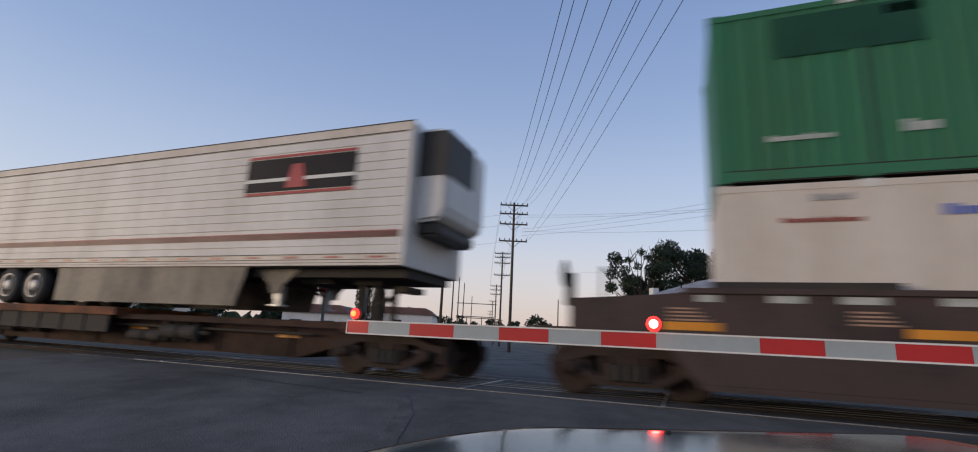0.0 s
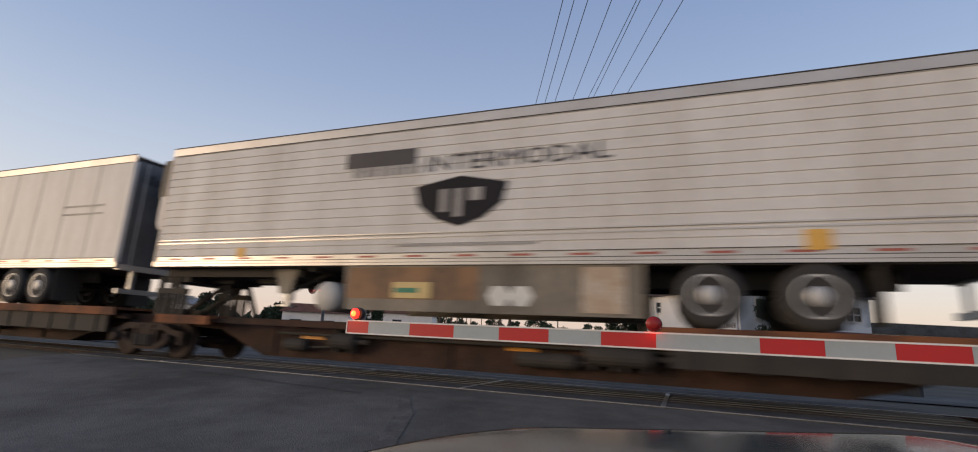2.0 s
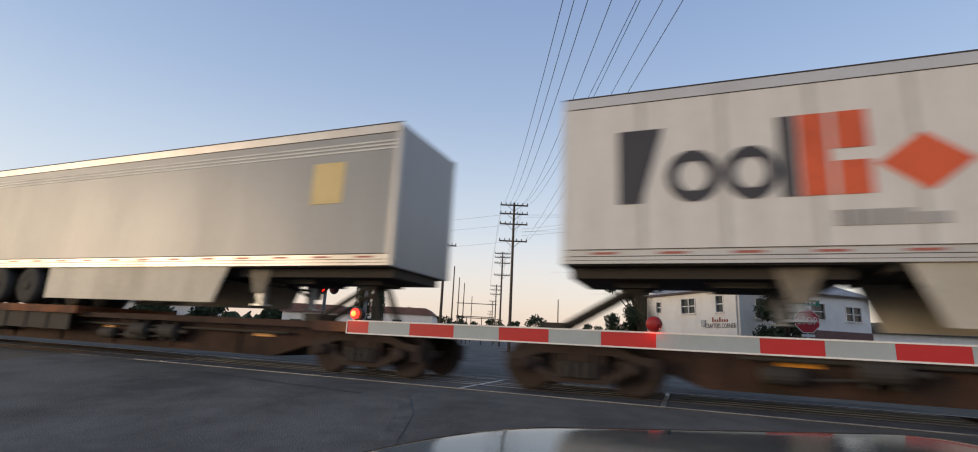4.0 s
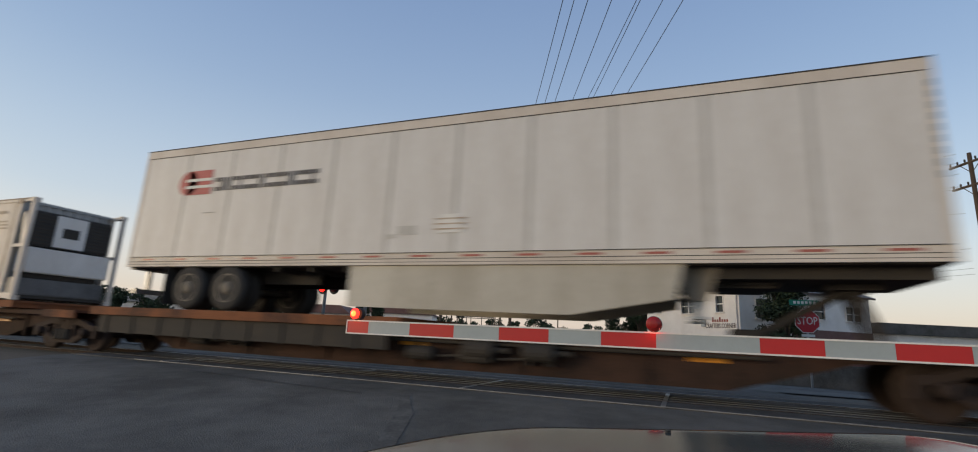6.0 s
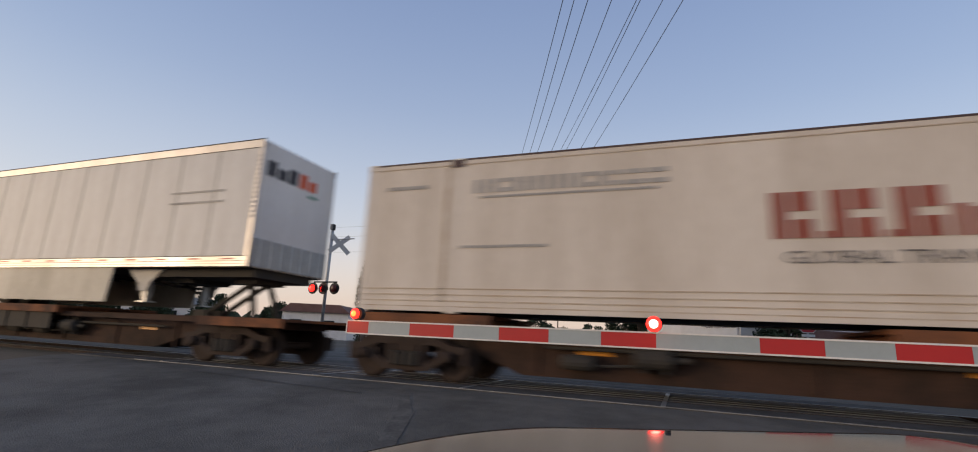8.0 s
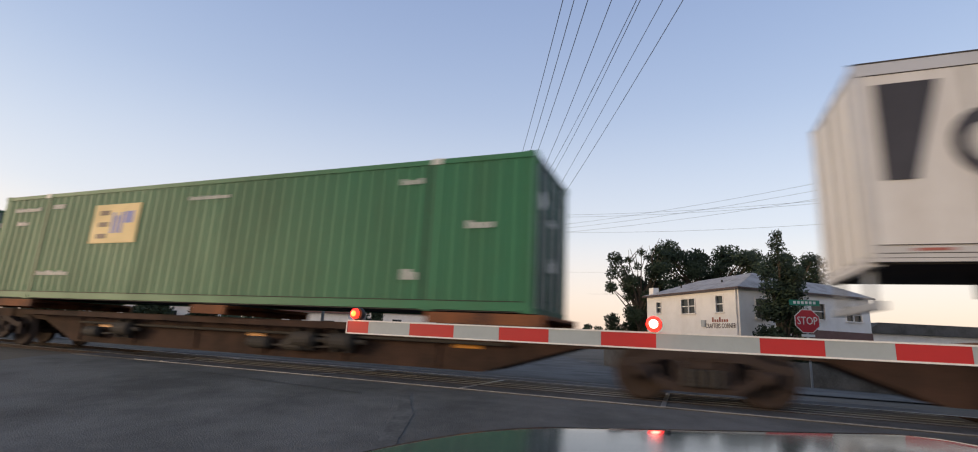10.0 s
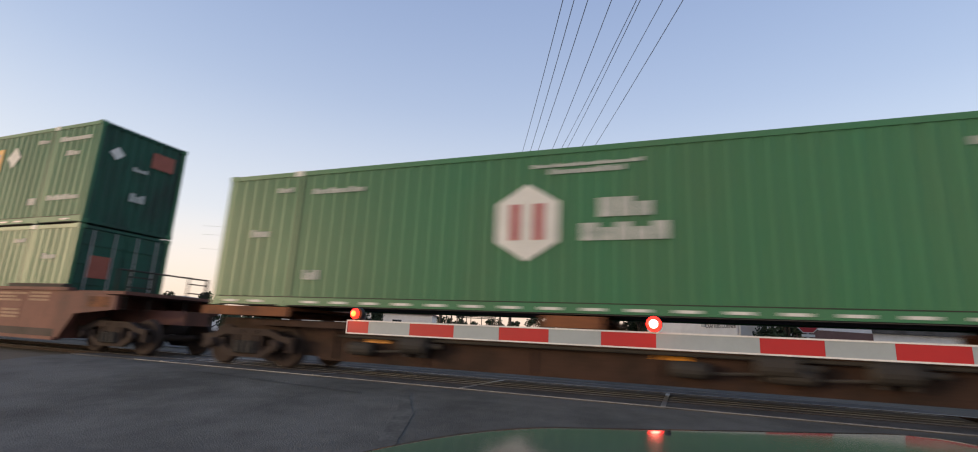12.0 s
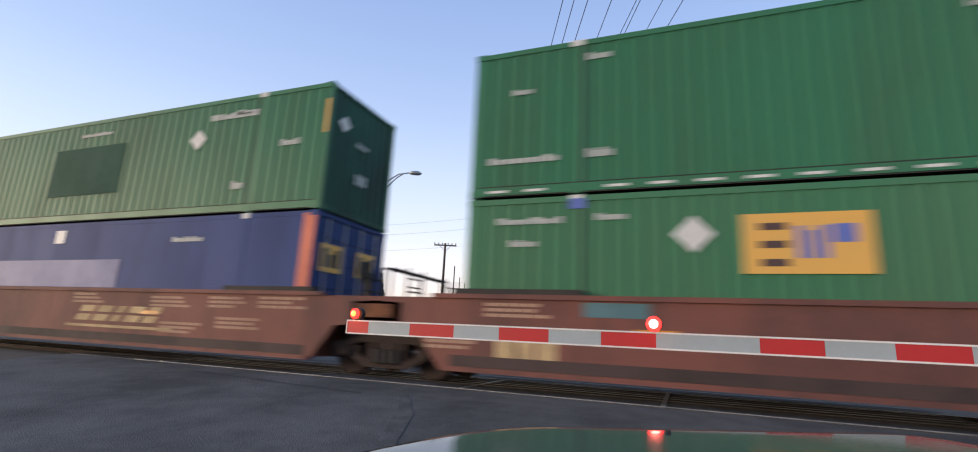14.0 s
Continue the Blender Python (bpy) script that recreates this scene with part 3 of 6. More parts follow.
decal(m_low, "pale_panel", -12.5, -5.9, 1.2, 1.9, PALE_BLUE, "faded pale blue lettering field")
decal(m_low, "label_sheet", -8.7, -8.3, 2.35, 2.7, MARK)
bars(m_low, -4.2, -3.2, 2.3, 2.42, 8, MARK, 45)
for y in (-0.72, 0.55):
    part("logo_panel", box(B(), 0.006, 0.01, y - 0.35, y + 0.35, 1.65, 2.25), LOGO, m_low, "yellow logo panel on the door")
    bars(m_low, y - 0.3, y + 0.3, 1.75, 2.15, 3, BLACK, 46, end=0.004)

# the cream refrigerated box with a machinery bay at its leading end
g_box = container("cream refrigerated container with red-brown lettering and a crest", CREAM, 78.88, 1.23, dashes=False, ribbed=False, bay=0.62, end_material=GREY)
x = -9.0
for k, (w, h) in enumerate(((0.62, 1), (0.12, 0.14), (0.66, 1), (0.12, 0.14), (0.62, 1), (0.5, 0.62), (0.48, 0.62), (0.26, 1), (0.48, 0.62), (0.52, 0.62), (0.5, 1))):
    z, w1, h1 = 1.22, w * 0.84, 0.7 * h
    bm = B()
    if h < 0.2 or w < 0.3:
        box(bm, x, x + w1, NEAR - 0.008, NEAR - 0.004, z, z + h1)
    else:
        box(bm, x, x + 0.4 * w1, NEAR - 0.008, NEAR - 0.004, z, z + h1)
        if k % 2:
            box(bm, x + 0.55 * w1, x + w1, NEAR - 0.008, NEAR - 0.004, z, z + h1 * 0.88)
        else:
            box(bm, x + 0.5 * w1, x + w1, NEAR - 0.008, NEAR - 0.004, z, z + h1 * 0.4)
            box(bm, x + 0.5 * w1, x + w1, NEAR - 0.008, NEAR - 0.004, z + h1 * 0.58, z + h1)
    part("letter_block", bm, LOGO_BROWN, g_box, "red-brown bars of the company lettering")
    x += w
bars(g_box, -13.85, -10.4, 2.2, 2.46, 9, FAINT, 53, lower=1, sizes=(1, 1, 1.1, 1, 1, 1, 1.1, 1, 1), strokes=True)
bars(g_box, -13.7, -10.6, 2.1, 2.14, 30, FAINT, 54, lower=1)
bars(g_box, -14.05, -12.4, 1.17, 1.22, 12, FAINT, 55, lower=1)
bars(g_box, -15.7, -14.8, 2.35, 2.42, 8, FAINT, 56, lower=1)
for k in range(3):
    bars(g_box, -1.62, -0.98 - 0.05 * k, 2.0 + 0.1 * k, 2.045 + 0.1 * k, 8, STAIN, 57 + k, lower=1)
bars(g_box, -3.3, -2.2, 2.5, 2.58, 12, STAIN, 65, lower=1)
bars(g_box, -1.8, -1.2, 2.46, 2.55, 5, STAIN, 66, lower=1)
for k in range(2):
    bars(g_box, -1.15, -0.85, 0.3 + 0.08 * k, 0.34 + 0.08 * k, 5, LOGO_DARK, 67 + k, lower=1)
bars(g_box, -3.1, -2.2, 0.35, 0.45, 8, FAINT, 58, lower=1)
for x in (-14.4, -2.24, -1.9, -0.86):
    decal(g_box, "stain", x, x + 0.09, 0.2, 2.75, STAIN, "brown run-down stain beside a post", off=0.0)
for x in (-14.3, -2.1, -0.74):
    decal(g_box, "stain", x, x + 0.26, TALL - 0.16, TALL - 0.02, LOGO_DARK, "dark rusty post cap", off=0.014)
for z in (0.2, 0.31, 0.42, 0.1, TALL - 0.12):
    block("rub_line", STAIN, g_box, -L + 0.14, -0.76, NEAR - 0.004, NEAR + 0.01, z, z + 0.018, "thin brown line along the side")
block("top_trim", LOGO_DARK, g_box, -L + 0.12, 0.0, NEAR - 0.004, NEAR + 0.03, TALL - 0.03, TALL + 0.006, "dark worn top edge")
bm = B()
prism(bm, [(-3.62, 1.95), (-3.66, 1.3), (-3.5, 0.95), (-3.2, 0.8), (-2.9, 0.95), (-2.74, 1.3), (-2.78, 1.95)], NEAR - 0.008, NEAR - 0.004)
part("crest_shield", bm, CREST_BLUE, g_box, "dark blue crest shield")
for k in range(4):
    block("crest_band", LOGO, g_box, -3.45, -2.95, NEAR - 0.012, NEAR - 0.008, 1.02 + 0.22 * k, 1.1 + 0.22 * k, "gold band of the crest")
part("crest_crown", prism(B(), [(-3.4, 2.5), (-3.42, 2.15), (-2.98, 2.15), (-3.0, 2.5), (-3.2, 2.6)], NEAR - 0.008, NEAR - 0.004), LOGO, g_box, "gold crown of the crest")
for a, b in ((-3.96, -3.64), (-2.76, -2.44)):
    bm = prism(B(), [(a + 0.05, 2.0), (a, 1.6), (a + 0.1, 1.1), (b - 0.1, 0.9), (b, 1.6), (b - 0.02, 2.1), ((a + b) / 2, 2.28)], NEAR - 0.0075, NEAR - 0.003)
    part("crest_side", bm, LOGO_BROWN, g_box, "red-brown side shape of the crest")
    bm = box(B(), a + 0.02, b - 0.02, NEAR - 0.0115, NEAR - 0.0076, 1.42, 1.72)
    part("crest_band", bm, LOGO, g_box, "gold band across the crest's side")
part("crest_scroll", box(B(), -3.9, -2.5, NEAR - 0.0155, NEAR - 0.0125, 0.86, 0.98), LOGO_BROWN, g_box, "brown scroll under the crest")
for o in g_box.children:
    if o.name.startswith("crest"):
        o.scale.x, o.location.x = 0.78, -3.22 * 0.22
# machinery in the open bay between the front wall and the end frame
block("machinery_cover", WHITE, g_box, -0.6, -0.12, NEAR + 0.16, HALF - 0.16, 0.78, 1.5, "white machinery cover in the open bay", 0.03)
block("machinery_cover", DOOR_DARK, g_box, -0.6, -0.2, NEAR + 0.06, HALF - 0.16, 0.14, 0.62, "dark lower cover in the open bay", 0.03)
block("engine_case", UNDER, g_box, -0.6, -0.25, NEAR + 0.22, HALF - 0.4, 0.63, 0.77, "dark engine case", 0.02)
cond = block("condenser", BLACK, g_box, -0.6, -0.28, NEAR + 0.16, HALF - 0.2, 1.56, 2.6, "black condenser", 0.04)
for k in range(9):
    block("louvre", UNDER, cond, -0.28, -0.262, NEAR + 0.22, HALF - 0.26, 1.63 + 0.105 * k, 1.67 + 0.105 * k)
panel = block("control_panel", WHITE, g_box, -0.28, -0.24, -0.5, 0.35, 1.6, 2.55, "white control panel between the louvres", 0.01)
block("panel_label", UNDER, panel, -0.24, -0.234, -0.3, 0.15, 1.9, 2.2, "dark label on the panel")
part("intake_duct", prism(B(), [(-0.5, 2.5), (-0.38, 2.5), (-0.14, 1.56), (-0.34, 1.56)], NEAR + 0.06, NEAR + 0.14), GREY, g_box, "slanting grey duct")
for y in (-HALF + 0.02, HALF - 0.1):
    block("frame_rail", CREAM, g_box, -0.62, -0.1, y, y + 0.08, 1.47, 1.56, "cream cross rail of the bay")


# ---- road trailers on the train; local z = 0 is the rail head ----
def wheel_unit(parent, x, y, deck, rim_mat):
    tyre = part("tyre", lathe(B(), [(0.3, -0.13), (0.34, -0.145), (0.44, -0.14), (0.49, -0.10), (0.5, 0), (0.49, 0.10), (0.44, 0.14), (0.3, 0.13)], n=28), RUBBER, parent, smooth=True)
    tyre.location = (x, y, deck + 0.5)
    rim = part("rim", lathe(B(), [(0.33, -0.125), (0.315, -0.145), (0.29, -0.13), (0.22, -0.12), (0.15, -0.125), (0.13, -0.155), (0.09, -0.17), (0.0001, -0.17)], n=24), rim_mat, tyre, "pale metal rim", smooth=True)
    return tyre


def trailer(label, s, side, nose_right=True, wheels=(-12.6, -11.4), skirt=(-10.6, -4.3), skirt_mat=SKIRT, lines=0, seams=0, reefer=False, length=L, top=5.05, low=2.1, rail=ALU, deck=1.12, drop=1.24, corner=None, rims=RIM, door_mat=None, cut=0.35, tip=0.0, leg=3.5):
    ob = thing("semi_trailer", label, "trailer", "road trailers on the train")
    if lines:
        z0, z1 = low + 0.22, top - 0.2
        p = (z1 - z0) / lines
        prof = []
        for i in range(lines):
            a = z0 + p * i
            prof += [(a, 0), (a + 0.80 * p, 0), (a + 0.83 * p, 0.022), (a + 0.95 * p, 0.022), (a + 0.98 * p, 0)]
        prof.append((z1, 0))
        for y, sg in ((-HALF, 1), (HALF, -1)):
            bm = B()
            cols = [(bm.verts.new((-length + 0.1, y + sg * (0.006 + d), z)), bm.verts.new((-0.1, y + sg * (0.006 + d), z))) for z, d in prof]
            for c, d in zip(cols, cols[1:]):
                bm.faces.new((c[0], c[1], d[1], d[0]))
            part("side_wall", bm, side, ob)
    else:
        n = seams or 1
        p = (length - 0.2) / n
        me = finish(box(B(), 0.01 if seams else 0, p - (0.01 if seams else 0), -HALF + 0.006, -HALF + 0.05, low + 0.22, top - 0.18), "side_plate", side)
        me2 = finish(box(B(), 0, p, HALF - 0.05, HALF - 0.006, low + 0.22, top - 0.18), "side_plate", side)
        for i in range(n):
            for m in (me, me2):
                sp = new("side_plate", m)
                sp.parent, sp.location = ob, (-length + 0.1 + p * i, 0, 0)
        if seams:
            sm = finish(box(B(), -0.045, 0.045, -HALF + 0.002, -HALF + 0.02, low + 0.24, top - 0.2), "seam_cover", SEAM)
            for i in range(1, n):
                sp = new("seam_cover", sm)
                sp.parent, sp.location = ob, (-length + 0.1 + p * i, 0, 0)
        block("inner_wall", side, ob, -length + 0.1, -0.1, -HALF + 0.016, -HALF + 0.045, low + 0.221, top - 0.181)
    for y in (-HALF, HALF - 0.05):
        block("top_rail", rail, ob, -length, 0, y, y + 0.05, top - 0.18, top)
    block("roof", rail, ob, -length + 0.02, -0.02, -HALF + 0.05, HALF - 0.05, top - 0.03, top - 0.005)
    for y in (-HALF - 0.004, HALF - 0.036):
        block("roof_edge", UNDER, ob, -length, 0, y, y + 0.04, top, top + 0.025, "dark roof edge")
    for y in (-HALF, HALF - 0.06):
        block("bottom_rail", rail, ob, -length, 0, y, y + 0.06, low, low + 0.12)
        block("tape_rail", rail, ob, -length, 0, y + 0.012, y + 0.05, low + 0.12, low + 0.225)
    for x in (-length, -0.1):
        for y in (-HALF, HALF - 0.1):
            block("corner_post", corner or rail, ob, x, x + 0.1, y - 0.001, y + 0.101, low + 0.12, top - 0.18)
    nose, tail = (0, -length) if nose_right else (-length, 0)
    nd = 1 if nose_right else -1
    bm = box(B(), min(nose, nose - nd * 0.06) + (0.0), max(nose, nose - nd * 0.06), -HALF + 0.1, HALF - 0.1, low, top - 0.01)
    part("front_wall", bm, side, ob)
    for y0, y1 in ((-HALF + 0.1, -0.008), (0.008, HALF - 0.1)):
        door = part("rear_door", box(B(), min(tail, tail + nd * 0.05), max(tail, tail + nd * 0.05), y0, y1, low + 0.1, top - 0.12), door_mat or side, ob)
        for y in (y0 + 0.25, y1 - 0.25):
            part("lock_rod", tube(B(), (tail - nd * 0.02, y, low + 0.1), (tail - nd * 0.02, y, top - 0.15), 0.02, n=8), GALV, door)
    part("rear_sill", box(B(), min(tail, tail + nd * 0.12), max(tail, tail + nd * 0.12), -HALF + 0.1, HALF - 0.1, low - 0.05, low + 0.09), rail, ob)
    block("floor_frame", UNDER, ob, -length + 0.05, -0.05, -HALF + 0.08, HALF - 0.08, low - 0.02, low + 0.06)
    a, b = (-4.2, -0.1) if nose_right else (-length + 0.1, -length + 4.2)
    block("coupler_plate", UNDER, ob, a, b, -0.95, 0.95, low - 0.2, low - 0.02)
    a, b = (wheels[0] - 1.5, wheels[1] + 1.9) if nose_right else (wheels[0] - 1.9, wheels[1] + 1.2)
    for y in (-0.55, 0.45):
        block("slider_rail", UNDER, ob, a, b, y, y + 0.1, low - 0.32, low - 0.02)
    for k in range(int((length - 9) / 0.9)):
        x = -length + 4.6 + 0.9 * k
        block("cross_beam", UNDER, ob, x, x + 0.08, -HALF + 0.1, HALF - 0.1, low - 0.11, low - 0.02)
    if skirt:
        zb = drop
        for y in (-HALF + 0.05, HALF - 0.09):
            bm = B()
            x0, x1 = skirt
            out = [(x0, low - 0.005), (x0 + (0 if nose_right else cut), zb), (x1 - (cut if nose_right else 0), zb), (x1, low - 0.005)]
            if tip:
                out = [(x0, low - 0.005), (x0, zb), (x1 - 1.8, zb - 0.04), (x1 - 0.12, zb + tip), (x1, low - 0.005)]
            prism(bm, out, y, y + 0.04)
            part("skirt", bm, skirt_mat, ob)
    lx = nose - nd * leg
    for y in (-0.85, 0.75):
        bm = box(B(), lx - 0.08, lx + 0.08, y - 0.08, y + 0.08, 1.42, low)
        box(bm, lx - 0.06, lx + 0.06, y - 0.06, y + 0.06, 1.3, 1.42)
        box(bm, lx - 0.14, lx + 0.14, y - 0.14, y + 0.14, 1.27, 1.31)
        part("landing_leg", bm, GALV, ob)
    bm = tube(B(), (lx, -0.78, 1.75), (lx, 0.7, 1.75), 0.03, n=8)
    tube(bm, (lx - nd * 0.05, -0.8, 1.6), (lx - nd * 0.9, -0.6, low - 0.05), 0.035, n=8)
    tube(bm, (lx - nd * 0.05, 0.7, 1.6), (lx - nd * 0.9, 0.5, low - 0.05), 0.035, n=8)
    part("leg_brace", bm, UNDER, ob)
    wide = 0.62 if cut < 0.3 and nose_right else 0.32
    for y in (-0.99, 0.91):
        bm = prism(B(), [(lx - wide, low - 0.02), (lx + wide, low - 0.02), (lx + 0.2, low - 0.36), (lx + 0.14, 1.55), (lx - 0.14, 1.55), (lx - 0.2, low - 0.36)], y, y + 0.05)
        part("leg_gusset", bm, DARK_SKIRT if lines or wide < 0.5 else SEAM, ob, "spreading gusset plate over the landing leg")
    block("landing_gear_box", UNDER, ob, lx + nd * 0.25, lx + nd * 1.2, -0.62, 0.62, low - 0.3, low - 0.02, "dark gearbox and frame of the landing gear", 0.05)
    for x in wheels:
        for y in (-HALF + 0.16, -HALF + 0.48, HALF - 0.48, HALF - 0.16):
            wheel_unit(ob, x, y, deck, rims)
        part("axle", tube(B(), (x, -1.1, deck + 0.5), (x, 1.1, deck + 0.5), 0.07, n=10), UNDER, ob)
    fx = (wheels[0] - 0.75) if nose_right else (wheels[1] + 0.75)
    for y in (-0.97, 0.97):
        part("mud_flap", box(B(), fx - 0.01, fx + 0.01, y - 0.32, y + 0.32, deck + 0.12, low - 0.02), RUBBER, ob)
    part("rear_bumper", box(box(box(B(), tail - 0.05 + nd * 0.1, tail + 0.05 + nd * 0.1, -1.1, 1.1, deck + 0.35, deck + 0.47), tail - 0.04 + nd * 0.1, tail + 0.04 + nd * 0.1, -0.8, -0.7, deck + 0.47, low), tail - 0.04 + nd * 0.1, tail + 0.04 + nd * 0.1, 0.7, 0.8, deck + 0.47, low), GALV, ob)
    block("seal_strip", UNDER, ob, -length + 0.1, -0.1, -HALF - 0.003, -HALF + 0.01, low + 0.226, low + 0.238, "dark seam line")
    block("seal_strip", UNDER, ob, -length + 0.1, -0.1, -HALF - 0.003, -HALF + 0.01, low + 0.112, low + 0.124, "dark seam line")
    block("seal_strip", UNDER, ob, -length + 0.1, -0.1, -HALF - 0.002, -HALF + 0.01, low + 0.05, low + 0.058, "dark seam line")
    block("seal_strip", UNDER, ob, -length + 0.1, -0.1, -HALF - 0.003, -HALF + 0.01, top - 0.196, top - 0.184, "dark seam line")
    me = None
    for k in range(15):
        x = -length + 0.5 + 1.06 * k
        if me is None:
            first = decal(ob, "reflective_tape", 0, 0.42, low + 0.15, low + 0.19, TAPE_RED, off=0.0, y=NEAR + 0.012)
            first.location.x, me = x, first.data
        else:
            t = new("reflective_tape", me)
            t.parent, t.location = ob, (x, 0, 0)
    if reefer:
        x = nose
        bm = B()
        prism(bm, [(x, 3.0), (x + nd * 0.55, 3.05), (x + nd * 0.66, 3.25), (x + nd * 0.66, 4.85), (x + nd * 0.5, 4.98), (x, 4.98)], -1.0, 1.0)
        bmesh.ops.bevel(bm, geom=bm.edges[:], offset=0.06, segments=2, affect="EDGES", clamp_overlap=True)
        unit = part("cooling_unit", bm, WHITE, ob, "white cooling unit on the nose")
        bm = box(B(), min(x + nd * 0.02, x + nd * 0.672), max(x + nd * 0.02, x + nd * 0.672), -1.012, 0.3, 3.95, 4.9)
        part("grille", bm, BLACK, unit, "black grille")
        bm = box(B(), min(x, x + nd * 0.5), max(x, x + nd * 0.5), -0.9, 0.9, 2.75, 3.02, 0.05)
        part("belly_pan", bm, BLACK, unit)
    return rides(ob, s)


b_tr = trailer("white refrigerated trailer with horizontal ribs and a dark logo band", 173.5, SHEET, lines=13, reefer=True, skirt=(-10.46, -3.92), cut=0.25, leg=3.3, skirt_mat=DARK_SKIRT, corner=WHITE, rail=CREAM)
decal(b_tr, "logo_field", -4.28, -1.3, 3.76, 4.52, LOGO_BLACK, "charcoal logo field")
for z in (3.68, 4.54):
    decal(b_tr, "logo_band", -4.28, -1.3, z, z + 0.06, LOGO_RED, "dark red band", off=0.005)
decal(b_tr, "logo_line", -4.28, -1.3, 3.98, 4.06, MARK, "white line through the logo", off=0.01)
bm = prism(B(), [(-3.12, 3.82), (-2.56, 3.82), (-2.7, 4.36), (-2.98, 4.36)], NEAR - 0.02, NEAR - 0.012)
part("logo_figure", bm, LOGO_RED, b_tr, "red plain emblem in the logo field")
decal(b_tr, "stripe", -16.0, -0.12, 2.66, 2.78, DULL_RED, "brown stripe along the side", off=0.002)
decal(b_tr, "stripe", -16.0, -0.12, 2.785, 2.8, LOGO_RED, "thin red line along the side", off=0.002)
c_tr = trailer("white ribbed refrigerated trailer with a dark shield emblem, rear leading", 155.35, SHEET, nose_right=False, lines=13, wheels=(-3.97, -2.56), skirt=(-10.65, -4.92), cut=0.1, leg=3.8, skirt_mat=DARK_SKIRT, reefer=True, corner=CREAM, door_mat=GREY)
bm = prism(B(), [(-9.15, 3.62), (-8.2, 3.8), (-7.25, 3.62), (-7.35, 3.25), (-7.7, 2.98), (-8.2, 2.82), (-8.7, 2.98), (-9.05, 3.25)], NEAR - 0.008, NEAR)
part("shield", bm, LOGO_BLACK, c_tr, "charcoal shield emblem")
for a, b, c, d in ((-8.6, -8.45, 3.1, 3.55), (-8.3, -8.15, 3.0, 3.55), (-8.0, -7.75, 3.3, 3.55)):
    block("shield_bar", FAINT, c_tr, a, b, NEAR - 0.013, NEAR - 0.008, c, d, "grey bar on the shield")
block("light_bar", BLACK, c_tr, 0.0, 0.03, -0.9, 0.9, 4.45, 4.75, "black bar across the top of the doors")
decal(c_tr, "logo_field", -10.85, -9.2, 4.12, 4.45, LOGO_GREY, "charcoal block of lettering")
bars(c_tr, -10.7, -9.1, 3.92, 4.12, 5, FAINT, 61, lower=1)
bars(c_tr, -9.5, -6.7, 2.45, 2.5, 30, FAINT, 63, lower=1)
for z, h in ((2.62, 0.03), (2.7, 0.025)):
    decal(c_tr, "bright_rib", -16.05, -0.12, z, z + h, ALU, "bright metal moulding", off=0.006)
decal(c_tr, "label_sheet", -2.68, -2.35, 2.28, 2.58, LOGO, "yellow label")
decal(c_tr, "label_sheet", -13.55, -13.3, 2.3, 2.5, LOGO, "yellow label")
decal(c_tr, "label_sheet", -15.9, -15.6, 2.4, 2.52, MARK)
decal(c_tr, "label_sheet", -9.5, -8.7, 1.48, 1.78, PALE_LOGO, "pale yellow and green label on the skirt", y=NEAR + 0.042)
decal(c_tr, "label_band", -9.45, -8.95, 1.58, 1.67, SIGN_GREEN, "green band on the label", y=NEAR + 0.036)
for x in (-7.35, -6.95):
    bm = prism(B(), [(x - 0.22, 1.55), (x - 0.12, 1.72), (x + 0.12, 1.72), (x + 0.22, 1.55), (x + 0.12, 1.38), (x - 0.12, 1.38)], NEAR + 0.034, NEAR + 0.041)
    part("painted_mark", bm, MARK, c_tr, "white six-sided painted mark on the skirt")
decal(c_tr, "skirt_plate", -10.55, -7.75, 1.46, 2.06, RUSTY_SKIRT, "rusty brown plate of the skirt", y=NEAR + 0.05, off=0.0)
decal(c_tr, "stain", -5.9, -5.2, 1.3, 2.05, STAIN, "rusty brown stain on the skirt", y=NEAR + 0.05)
for x, r in ((-11.04, 0.3),):
    bm = lathe(B(), [(0.0001, -0.35), (r * 0.9, -0.35), (r, -0.3), (r, 0.6), (0.0001, 0.62)], at=(x, -0.9, 1.49))
    part("tank", bm, SEAM, c_tr, "round pale tank under the floor", smooth=True)
d_tr = trailer("white plate-sided trailer with a dark and orange logo, rear leading", 137.8, WHITE, nose_right=False, seams=13, wheels=(-4.2, -3.0), skirt=(-11.4, -5.25), corner=WHITE, door_mat=DOOR_DARK)


def ring(bm, x, z, rx, rz, thick, y0=NEAR - 0.008, y1=NEAR - 0.002, n=20):
    """A flat oval ring on the near side."""
    loops = []
    for y in (y0, y1):
        for k in (1.0, 1.0 - thick):
            loops.append([bm.verts.new((x + rx * k * cos(2 * pi * i / n), y, z + rz * k * sin(2 * pi * i / n))) for i in range(n)])
    for p, q in ((0, 1), (2, 3), (0, 2), (1, 3)):
        for i in range(n):
            j = (i + 1) % n
            bm.faces.new((loops[p][i], loops[p][j], loops[q][j], loops[q][i]))
    return bm


